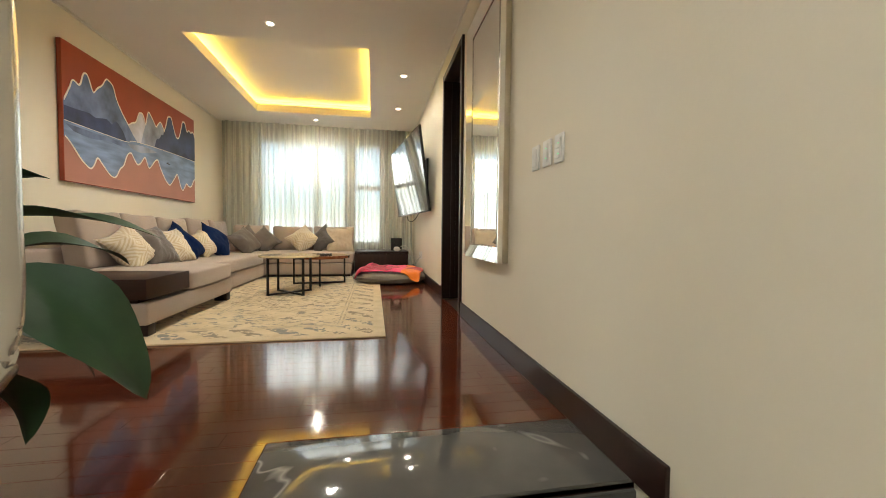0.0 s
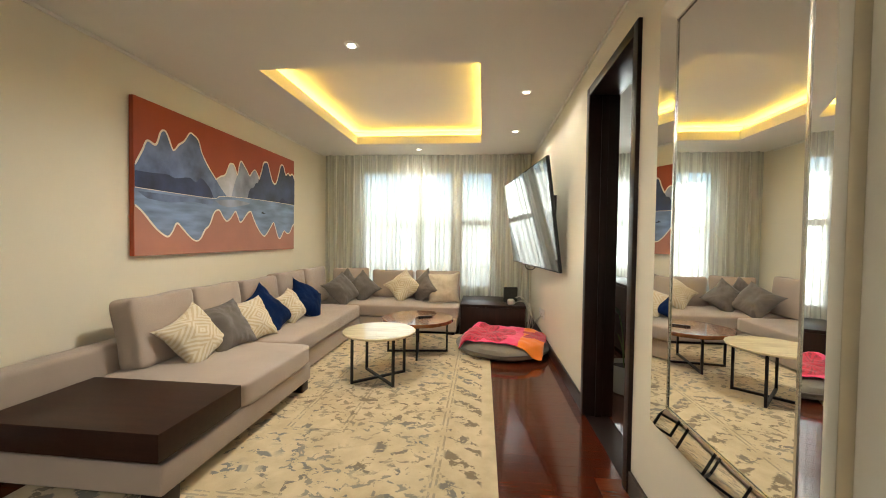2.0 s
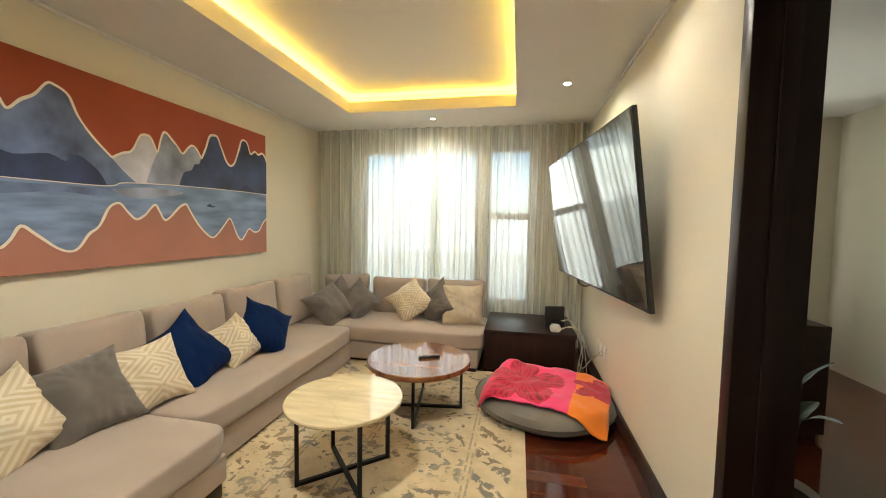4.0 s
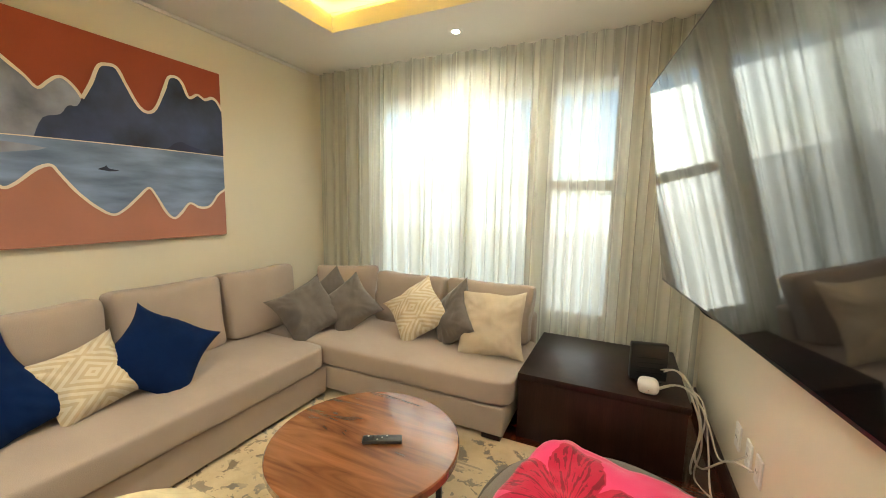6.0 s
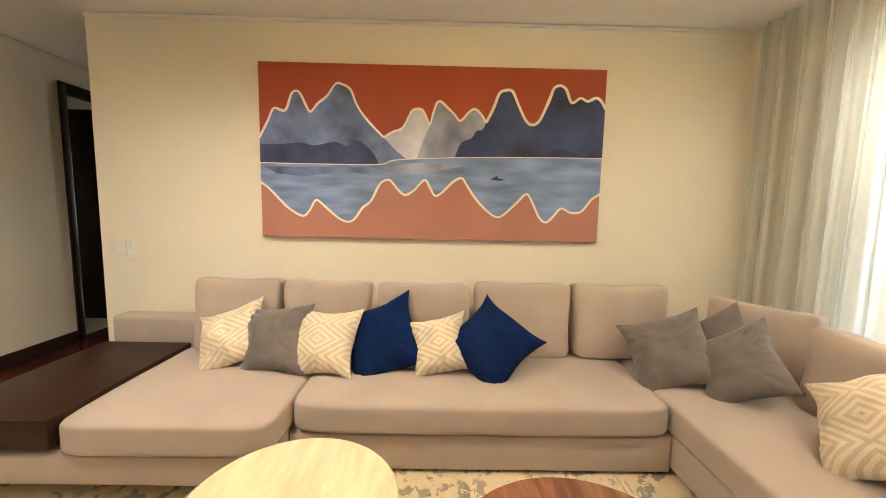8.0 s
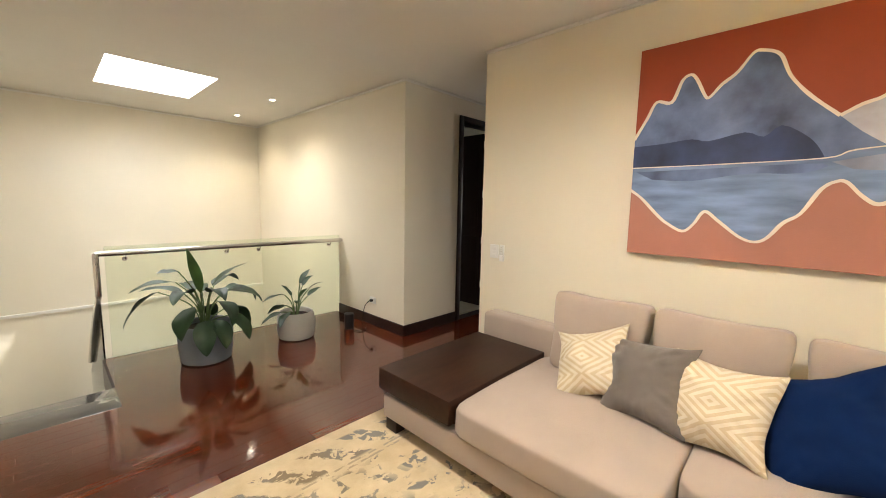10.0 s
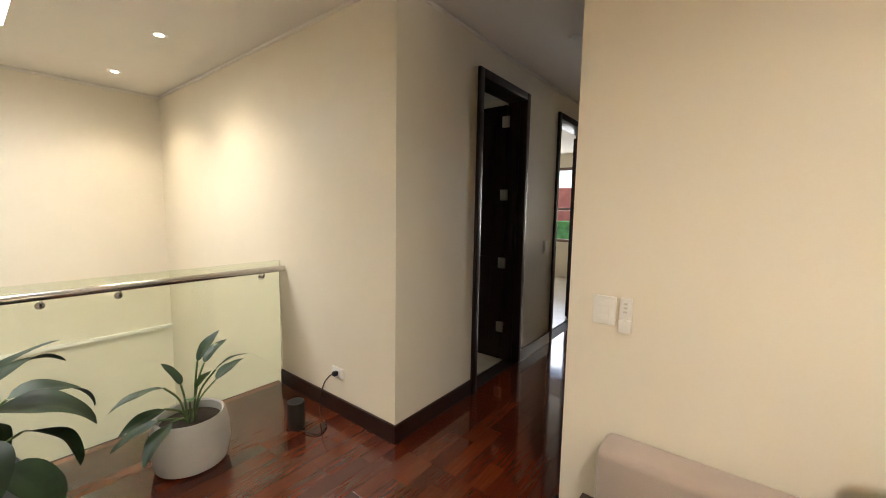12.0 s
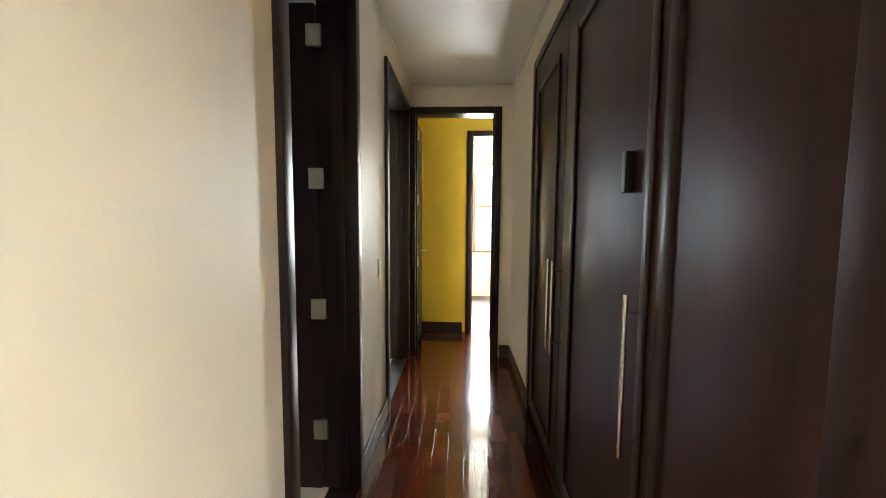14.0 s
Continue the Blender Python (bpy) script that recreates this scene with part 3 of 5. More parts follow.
setting("wall_bathroom", [(WEST - 0.12, WEST, -3.0, 3.6, -0.2, 0.78), (WEST - 0.12, WEST, -3.0, 3.6, 2.4, H + 0.2),
                          (WEST - 0.12, WEST, -3.0, -0.9, 0.78, 2.4), (WEST - 0.12, WEST, 0.95, 2.62, 0.78, 2.4), (WEST - 0.12, WEST, 3.4, 3.6, 0.78, 2.4),
                          (WEST, XEND, 3.6, 3.7, -0.2, H + 0.2), (WEST, XS - 0.15, -3.1, -3.0, -0.2, H + 0.2),
                          (-4.75, -4.65, -3.0, YC - 0.15, -0.2, H + 0.2)], M_WALL, "cream walls of the rooms beyond the corridor")

# ceiling with the lit recess and the skylight
CX, CY = (-1.512, 0.301), (4.49, 6.95)
KX, KY = (-1.075, -0.185), (-0.81, 0.35)
HC = H + 0.12
ceil = [(WEST, XS, -3.1, 3.7, H, HC), (XS, KX[0], YF, KY[1], H, HC), (KX[1], XE, YF, KY[1], H, HC), (KX[0], KX[1], YF, KY[0], H, HC),
        (XS, EAST, KY[1], CY[0], H, HC), (XS, CX[0], CY[0], YN, H, HC), (CX[1], EAST, CY[0], YN, H, HC), (CX[0], CX[1], CY[1], YN, H, HC)]
setting("ceiling", ceil, M_CEIL, "smooth off-white plaster ceiling")
G = 0.11
rec = [(CX[0] - G, CX[1] + G, CY[0] - G, CY[1] + G, H + 0.205, H + 0.245),
       (CX[0] - G - 0.03, CX[0] - G, CY[0] - G, CY[1] + G, HC, H + 0.245), (CX[1] + G, CX[1] + G + 0.03, CY[0] - G, CY[1] + G, HC, H + 0.245),
       (CX[0] - G, CX[1] + G, CY[0] - G - 0.03, CY[0] - G, HC, H + 0.245), (CX[0] - G, CX[1] + G, CY[1] + G, CY[1] + G + 0.03, HC, H + 0.245)]
setting("ceiling_recess", rec, M_CEIL, "raised ceiling recess with hidden yellow light")
strip = thing("led_strip", -0.62, 5.75, HC, "glowing yellow light strip hidden in the ceiling recess", "light strip")
for nm, d in (("segment", (CX[0] - 0.09, CX[0] - 0.05, CY[0] - 0.05, CY[1] + 0.05)), ("segment", (CX[1] + 0.05, CX[1] + 0.09, CY[0] - 0.05, CY[1] + 0.05)),
              ("segment", (CX[0] - 0.05, CX[1] + 0.05, CY[0] - 0.09, CY[0] - 0.05)), ("segment", (CX[0] - 0.05, CX[1] + 0.05, CY[1] + 0.05, CY[1] + 0.09))):
    bm = bmesh.new()
    box(bm, d[0] + 0.62, d[1] + 0.62, d[2] - 5.75, d[3] - 5.75, 0.001, 0.016)
    part(nm, bm, M_LED, strip)
setting("ceiling_skylight_shaft", [(KX[0] - 0.04, KX[0], KY[0] - 0.04, KY[1] + 0.04, HC, 3.15), (KX[1], KX[1] + 0.04, KY[0] - 0.04, KY[1] + 0.04, HC, 3.15),
                                   (KX[0], KX[1], KY[0] - 0.04, KY[0], HC, 3.15), (KX[0], KX[1], KY[1], KY[1] + 0.04, HC, 3.15)], M_CEIL, "white skylight shaft")
# thin shadow-gap moulding where walls meet the ceiling
c = 0.014
setting("trim_ceiling", [(XE - c, XE, YF, YN - 0.3, H - 0.028, H - 0.006), (XW, XW + c, WEND, YN - 0.3, H - 0.028, H - 0.006),
                         (XS, XS + c, YF, YC, H - 0.028, H - 0.006), (XS + c, XE - c, YF, YF + c, H - 0.028, H - 0.006),
                         (XEND, XS, YC, YC + c, H - 0.028, H - 0.006), (XEND, XEND + c, YC + c, WEND, H - 0.028, H - 0.006),
                         (XEND + c, XW - 0.14, WEND - c, WEND, H - 0.028, H - 0.006)], M_CEIL, "thin off-white ceiling moulding")

# baseboards
BH, BT = 0.122, 0.016
setting("baseboard", [(XE - BT, XE, 1.11, 3.55, 0.0, BH), (XE - BT, XE, 4.515, YN, 0.0, BH), (XW, XW + BT, WEND, YN, 0.0, BH), (XW - 0.14, XW + BT, WEND - BT, WEND, 0.0, BH),
                      (XS, XS + BT, YR, YC, 0.0, BH), (L1[1] + 0.03, XS + BT, YC, YC + BT, 0.0, BH), (L2[1] + 0.03, L1[0] - 0.03, YC, YC + BT, 0.0, BH),
                      (XEND, XEND + BT, E1[1] + 0.04, WEND, 0.0, BH), (XEND, -4.86, WEND - BT, WEND, 0.0, BH), (XY, XY + BT, YC, YD[0] - 0.07, 0.0, BH),
                      (XS, XE, YF, YF + BT, LOW, LOW + BH)], M_BASE, "dark brown varnished baseboard", bevel=0.004)


# doors: dark frames, leaves and hinges
def door_frame(name, axis, a0, a1, face, back, top, label):
    """Frame lining an opening from a0 to a1 along x or y; face and back are its two proud planes."""
    w = 0.065
    lo, hi = min(face, back), max(face, back)
    ob = tagged(new(name), label, "door", "", "structure")
    for nm, p0, p1, z0, z1 in (("jamb", a0, a0 + w, 0, top), ("jamb", a1 - w, a1, 0, top), ("head", a0 + w, a1 - w, top - w, top)):
        d = (p0, p1, lo, hi, z0, z1) if axis == "x" else (lo, hi, p0, p1, z0, z1)
        boxpart(nm, d, M_DARK, ob, bevel=0.006)
    # inner stop
    mid = (lo + hi) / 2
    for nm, p0, p1, z0, z1 in (("stop", a0 + w, a0 + w + 0.014, 0, top - w), ("stop", a1 - w - 0.014, a1 - w, 0, top - w)):
        d = (p0, p1, mid - 0.02, mid + 0.03, z0, z1) if axis == "x" else (mid - 0.02, mid + 0.03, p0, p1, z0, z1)
        boxpart(nm, d, M_DARK, ob, bevel=0.003)
    return ob


door_1 = door_frame("door_1", "y", 3.555, 4.51, XE - 0.022, XE + T + 0.022, 2.47, "dark wooden door frame of an open doorway")
door_2 = door_frame("door_2", "x", -4.01, -3.165, YC + 0.022, YC - 0.172, 2.48, "dark wooden doorway with its leaf open inwards")
door_3 = door_frame("door_3", "x", -5.83, -4.71, YC + 0.022, YC - 0.172, 2.48, "dark wooden doorway with its leaf open inwards")
door_4 = door_frame("door_4", "y", 1.884, 2.79, XEND + 0.022, XEND - 0.162, 2.48, "dark wooden doorway at the corridor's end")
door_5 = door_frame("door_5", "y", 2.47, 3.25, XY + 0.02, XY - 0.14, 2.44, "dark wooden doorway in the yellow wall")
boxpart("latch_plate", (XE + 0.08, XE + 0.11, 4.437, 4.446, 0.99, 1.09), M_NICKEL, door_1, 0.002, "nickel latch plate")


def hinges(door, x, y, dx, dy):
    for z in (0.33, 0.95, 1.588, 2.25):
        boxpart("hinge", (x - dx, x + dx, y - dy, y + dy, z - 0.05, z + 0.05), M_NICKEL, door, 0.003, "nickel hinge")


def leaf_panel(door, d, inset_axis, label):
    lf = boxpart("leaf", d, M_DARK, door, 0.004, label)
    x0, x1, y0, y1, z0, z1 = d
    for za, zb in ((0.18, 1.0), (1.12, 2.22)):
        if inset_axis == "x":
            boxpart("moulding", (x1, x1 + 0.008, y0 + 0.12, y1 - 0.12, za, zb), M_DARK, lf, 0.003)
        else:
            boxpart("moulding", (x0 + 0.12, x1 - 0.12, y1, y1 + 0.008, za, zb), M_DARK, lf, 0.003)
    return lf


leaf_panel(door_2, (-3.965, -3.925, 0.93, 1.706, 0.01, 2.40), "x", "open dark wooden door leaf")
hinges(door_2, -3.923, 1.705, 0.012, 0.035)
leaf_panel(door_3, (-6.62, -5.84, 1.655, 1.695, 0.01, 2.40), "y", "dark wooden door leaf folded back against the wall")
hinges(door_3, -5.835, 1.70, 0.02, 0.006)
lf4 = leaf_panel(door_4, (XEND - 0.78, XEND - 0.17, 1.90, 1.938, 0.01, 2.40), "y", "open dark wooden door leaf")
hinges(door_4, XEND - 0.15, 1.950, 0.02, 0.012)
bm = bmesh.new()
tube(bm, [(XEND - 0.70, 1.938, 1.02), (XEND - 0.70, 1.99, 1.02), (XEND - 0.60, 1.995, 1.02)], 0.009)
part("door_handle", bm, M_NICKEL, door_4, "nickel lever handle", True)


# windows
def window(name, x0, x1, z0, z1, bars, label):
    ob = tagged(new(name), label, "window", "", "structure")
    f = 0.05
    for nm, d in (("window_frame", (x0, x0 + f, z0, z1)), ("window_frame", (x1 - f, x1, z0, z1)), ("window_frame", (x0 + f, x1 - f, z0, z0 + f)), ("window_frame", (x0 + f, x1 - f, z1 - f, z1))):
        boxpart(nm, (d[0], d[1], YN + 0.02, YN + 0.08, d[2], d[3]), M_FRAME, ob, 0.006)
    for b in bars:
        boxpart("glazing_bar", (x0 + f, x1 - f, YN + 0.02, YN + 0.08, b - 0.04, b + 0.04), M_FRAME, ob, 0.006)
    edges = [z0 + f] + [v for b in bars for v in (b - 0.04, b + 0.04)] + [z1 - f]
    for a, b in zip(edges[::2], edges[1::2]):
        p = boxpart("pane", (x0 + f, x1 - f, YN + 0.046, YN + 0.052, a, b), M_PANE, ob)
        p.visible_shadow = False
    return ob


window("window_1", W1[0], W1[1], WZ[0], WZ[1], (), "large window behind sheer curtains")
window("window_2", W2[0], W2[1], WZ[0], WZ[1], (1.60,), "narrow window split by a crossbar, behind sheer curtains")
window("window_3", 1.75, 3.1, 0.85, 2.31, (1.60,), "bright window of the side room")


def west_window(name, y0, y1, bars, label):
    ob = tagged(new(name), label, "window", "", "structure")
    f = 0.06
    for nm, d in (("window_frame", (y0, y0 + f, 0.78, 2.4)), ("window_frame", (y1 - f, y1, 0.78, 2.4)), ("window_frame", (y0 + f, y1 - f, 0.78, 0.84)), ("window_frame", (y0 + f, y1 - f, 2.34, 2.4))):
        boxpart(nm, (WEST - 0.08, WEST - 0.01, d[0], d[1], d[2], d[3]), M_FRAME, ob, 0.006)
    for b in bars:
        boxpart("glazing_bar", (WEST - 0.08, WEST - 0.01, y0 + f, y1 - f, b - 0.03, b + 0.03), M_FRAME, ob, 0.006)
    return ob


west_window("window_4", 2.62, 3.4, (1.62,), "dark-framed bathroom window")
west_window("window_5", -0.9, 0.95, (1.5,), "dark-framed window of a far room")

# what lies outside
setting("eave", [(-4.5, 4.5, 8.0, 8.85, 2.58, 2.72)], M_CEIL, "pale eave above the windows outside")
# plain self-lit slab, added to keep the lower part of the windows bright
setting("backdrop", [(-60, 60, 75, 75.5, -20, 3.2)], M_OUT, "plain pale backdrop that glows in place of the daylit distance")
setting("ground", [(-200, 200, -200, 200, -3.5, -3.4)], M_TILE, "pale ground outside")
tagged(setting("garden_wall", [(-16.2, -16.0, -8, 1.6, -3.4, 2.4)], M_RED, "red garden wall outside the far window"), "", "wall")
bm = bmesh.new()
box(bm, -14.6, -14.0, -8, 1.6, -3.4, 1.1)
bmesh.ops.subdivide_edges(bm, edges=bm.edges[:], cuts=14, use_grid_fill=True)
for v in bm.verts:
    v.co += 0.14 * Vector(noise.noise_vector(v.co * 2.3))
tagged(mesh_ob("hedge", bm, M_HEDGE), "clipped green hedge outside the far window", "hedge")

# stairs of grey marble
RISE, RUN = 0.175, 0.28
stairs = tagged(new("stairs"), "grey veined marble stairs between wall and glass rail", "stairs", "", "structure")
boxpart("landing", (0.0, XE - 0.001, NOSE, NOSE + 0.38, -0.03, 0.0), M_STONE, stairs, 0.004, "polished marble edge of the landing")
for k in range(1, 10):
    y1 = NOSE - RUN * (k - 1)
    boxpart("tread", (0.0, XE - 0.001, y1 - RUN - 0.02, y1 - 0.012, -RISE * k - 0.03, -RISE * k), M_STONE, stairs, 0.004)
    boxpart("riser", (0.0, XE - 0.001, y1 - 0.012, y1 + 0.01, -RISE * k, -RISE * (k - 1) - 0.03), M_STONE, stairs)
boxpart("landing", (XS, XE - 0.001, YF, NOSE - RUN * 9, LOW - 0.15, LOW), M_STONE, stairs, 0.004)
boxpart("riser", (0.0, XE - 0.001, NOSE - RUN * 9, NOSE - RUN * 9 + 0.02, LOW, -RISE * 9 - 0.03), M_STONE, stairs)
bm = bmesh.new()
for k in range(1, 11):
    y1 = 1.11 - RUN * (k - 1)
    box(bm, XE - BT, XE, y1 - RUN, y1, -RISE * k - 0.09, -RISE * (k - 1) - 0.03)
part("skirting", bm, M_BASE, stairs, "dark wooden stair skirting")
setting("trim_ledge", [(XS, XE, YF, YF + 0.03, -0.05, -0.015)], M_CEIL, "white ledge on the stairwell wall")
setting("trim_slab_edge", [(XS, 0.0, YR - 0.075, YR - 0.055, -0.25, 0.0), (0.0, 0.018, YR - 0.06, NOSE - 0.01, -0.25, 0.0)], M_BASE, "dark wooden edge of the floor")


# ---- stair rail ----
rail = thing("glass_railing", -2.335, YR, 0, "clear glass balustrade with a steel handrail beside the stairs", "railing")
bm = bmesh.new()
box(bm, 0.004, 2.285, -0.006, 0.006, -0.10, 1.02, bevel=0.002)
part("pane", bm, M_RAILGLASS, rail)
bm = bmesh.new()
a = [(0.0, 0.062, 0.962), (2.315, 0.062, 0.962)]
tube(bm, a, 0.022, 14)
hr = part("handrail", bm, M_STEEL, rail, "round brushed steel handrail", True)
bm = bmesh.new()
tube(bm, curve_pts([(2.315, 0.062, 0.962), (2.34, 0.067, 0.962), (2.348, 0.085, 0.95), (2.348, 0.092, 0.91), (2.348, 0.092, 0.75), (2.348, 0.092, 0.66), (2.348, 0.077, 0.61), (2.349, 0.035, 0.57), (2.36, -0.5, 0.23), (2.36, -1.7, -0.52)], 6), 0.022, 14)
part("handrail", bm, M_STEEL, rail, "steel handrail bending down the stairs", True)
for bx in (0.16, 1.01, 1.33, 2.15):
    bm = bmesh.new()
    tube(bm, curve_pts([(bx, 0.062, 0.942), (bx, 0.062, 0.925), (bx, 0.045, 0.905), (bx, 0.006, 0.905)], 4), 0.006, 8)
    m = Matrix.Translation((bx, 0.012, 0.905)) @ Matrix.Rotation(radians(90), 4, "X")
    r = bmesh.ops.create_cone(bm, cap_ends=True, segments=20, radius1=0.02, radius2=0.02, depth=0.012, matrix=m)
    part("bracket", bm, M_STEEL, rail, "steel glass clamp", True)
bm = bmesh.new()
vs = [(2.33, -0.02, 0.53), (2.33, -2.2, -0.83), (2.33, -2.2, -1.72), (2.33, -0.02, -0.36)]
for x in (0.0, 0.012):
    bm.faces.new([bm.verts.new((v[0] + x, v[1], v[2])) for v in vs])
bm.verts.ensure_lookup_table()
for k in range(4):
    bm.faces.new((bm.verts[k], bm.verts[(k + 1) % 4], bm.verts[4 + (k + 1) % 4], bm.verts[4 + k]))
part("pane", bm, M_RAILGLASS, rail, "sloping glass pane beside the stairs")


# ---- ceiling spots ----
def ceiling_spot(x, y, lit=True, r=0.042):
    ob = thing("ceiling_spot", x, y, H, "small round recessed ceiling spotlight, lit" if lit else "small round ceiling detector", "ceiling light", "ceiling spots" if lit else "")
    bm = bmesh.new()
    lathe(bm, [(r, -0.001), (r + 0.012, -0.002), (r + 0.012, -0.006), (r, -0.009), (r - 0.010, -0.006), (r - 0.017, -0.003)], 28)
    part("rim", bm, M_WPLASTIC, ob, smooth=True)
    bm = bmesh.new()
    cyl(bm, 0, 0, -0.0075, -0.0015, r - 0.016, seg=24)
    part("lens", bm, M_LAMP if lit else M_WPLASTIC, ob)


for sx, sy in SPOTS:
    ceiling_spot(sx, sy)
for sx, sy in ((-3.6, 2.42), (-5.35, 2.38)):
    ceiling_spot(sx, sy, False, 0.03)

# ---- rug ----
RX, RY = 0.447 - RUG_W / 2, 2.92 + RUG_L / 2
bm = bmesh.new()
box(bm, -RUG_W / 2, RUG_W / 2, -RUG_L / 2, RUG_L / 2, 0.001, 0.012, bevel=0.003)
rug = mesh_ob("rug", bm, M_RUG)
rug.location = (RX, RY, 0)
tagged(rug, "worn cream rug with grey-blue distressed pattern", "rug")


# ---- soft things ----
def cushion_bm(w, h, t, puff=0.75, seed=0, pinch=0.0, wrinkle=0.012, n=30):
    """A stuffed cushion, w by h, lying in its own x-y plane; t thick in the middle."""
    bm = bmesh.new()
    off = Vector((seed * 7.31, seed * 3.7, seed * 1.9))
    grids = []
    for side in (1, -1):
        g = []
        for i in range(n + 1):
            row = []
            for j in range(n + 1):
                u, v = 2 * i / n - 1, 2 * j / n - 1
                # sides draw in between the corners
                k = 1 - pinch * (1 - u * u) * abs(v) ** 3
                k2 = 1 - pinch * (1 - v * v) * abs(u) ** 3
                prof = max(0.0, (1 - abs(u) ** 3.2) * (1 - abs(v) ** 3.2)) ** puff
                p = Vector((u * w / 2 * k2, v * h / 2 * k, side * t / 2 * prof))
                q = noise.noise(p * 7 + off) * wrinkle * (0.35 + prof) + noise.noise(p * 19 + off) * wrinkle * 0.45 * prof
                # creases that run out to the corners
                q += wrinkle * 0.55 * math.sin(math.atan2(abs(v), abs(u) + 1e-6) * 26 + seed) * (abs(u) * abs(v)) ** 1.1 * (1 - max(abs(u), abs(v)) ** 6)
                p += Vector((0, 0, side * q * 0.8))
                flat = Vector((p.x, p.y, 0))
                p.x += noise.noise(flat * 5 - off) * wrinkle * 0.8
                p.y += noise.noise(flat * 5 + off * 2) * wrinkle * 0.8
                row.append(bm.verts.new(p))
            g.append(row)
        grids.append(g)
        for i in range(n):
            for j in range(n):
                bm.faces.new((g[i][j], g[i + 1][j], g[i + 1][j + 1], g[i][j + 1]))
    bmesh.ops.remove_doubles(bm, verts=bm.verts, dist=0.0008)
    return bm


def throw_pillow(x, y, z, size, facing, tilt, spin, material, label, seed, t=0.17):
    """A square pillow: facing is the way its front looks (degrees from +x), tilt its lean back, spin its turn in its own plane."""
    bm = cushion_bm(size * 1.03, size * 1.03, t * 1.15, 0.62, seed, 0.075, 0.022)
    # drawn-out corners and creases that run into them
    off = Vector((seed * 3.3, seed * 7.7, 0))
    for v in bm.verts:
        u, w = v.co.x / (size * 0.53), v.co.y / (size * 0.53)
        c = min(abs(u * w), 1.2) ** 3
        v.co.x *= 1 + 0.085 * c
        v.co.y *= 1 + 0.085 * c
        r = math.hypot(u, w)
        a = math.atan2(w, u)
        crease = 1 - abs(noise.noise(Vector((math.cos(a) * 4.5, math.sin(a) * 4.5, r * 1.2)) + off)) * 2
        fade = min(1, max(0, (r - 0.35) * 1.8)) * min(1, max(0, 1.45 - r) * 2)
        v.co.z *= 1 - 0.22 * fade * max(0, crease) ** 3
        v.co.z += 0.008 * noise.noise(Vector((u * 2.2, w * 2.2, 0)) + off)
    ob = mesh_ob("throw_pillow", bm, material, False)
    ob.data.shade_smooth()
    # own z becomes the facing way
    ob.matrix_world = Matrix.Translation((x, y, z)) @ Matrix.Rotation(radians(facing), 4, "Z") @ Matrix.Rotation(radians(90 - tilt), 4, "Y") @ Matrix.Rotation(radians(90 + spin), 4, "Z")
    return tagged(ob, label, "pillow", "throw pillows on the sofa")


def block_bm(w, d, h, r, seed=0, bulge=0.02, wrinkle=0.006):
    """A soft upholstered block from the origin's floor, rounded and a little bulged."""
    bm = bmesh.new()
    box(bm, -w / 2, w / 2, -d / 2, d / 2, 0, h)
    n = 7
    bmesh.ops.subdivide_edges(bm, edges=bm.edges[:], cuts=n, use_grid_fill=True)
    off = Vector((seed * 5.1, seed * 2.3, seed))
    for v in bm.verts:
        p = v.co.copy()
        a = Vector((p.x / (w / 2), p.y / (d / 2), (p.z - h / 2) / (h / 2)))
        # rounded corners
        q = Vector((max(abs(p.x) - (w / 2 - r), 0), max(abs(p.y) - (d / 2 - r), 0), max(abs(p.z - h / 2) - (h / 2 - r), 0)))
        ln = q.length
        if ln > r:
            s = r / ln
            p = Vector((math.copysign(min(abs(p.x), w / 2 - r) + q.x * s, p.x), math.copysign(min(abs(p.y), d / 2 - r) + q.y * s, p.y),
                        h / 2 + math.copysign(min(abs(p.z - h / 2), h / 2 - r) + q.z * s, p.z - h / 2)))
        p.z += bulge * (1 - a.x ** 2) * (1 - a.y ** 2) * (1 if a.z > 0 else 0)
        p.y += bulge * 0.5 * (1 - a.x ** 2) * (1 - a.z ** 2) * a.y
        p += wrinkle * noise.noise_vector(p * 5 + off)
        v.co = p
    return bm


def ears(bm, h, half, axis, seed):
    """Draw the upper corners of a stuffed back cushion out and let its top sag and its face crease between them."""
    off = Vector((seed * 2.7, seed * 4.1, seed * 1.3))
    for v in bm.verts:
        a, u = v.co[axis] / half, v.co.z / h
        up = max(0.0, u - 0.45) / 0.55
        v.co.z += 0.020 * abs(a) ** 4 * up - 0.014 * (1 - a * a) * up
        v.co[axis] += 0.016 * math.copysign(abs(a) ** 3, a) * up ** 2 - 0.014 * math.copysign(abs(a) ** 3, a) * (1 - up) * math.sin(math.pi * min(1, u * 1.4))
        crease = 1 - 2 * abs(noise.noise(Vector((a * 1.6 + u * 1.5, u * 2.2 - a * 0.6, 0)) + off))
        v.co[1 - axis] *= 1 - 0.10 * max(0, crease) ** 3 * min(1, up + abs(a) * 0.6)


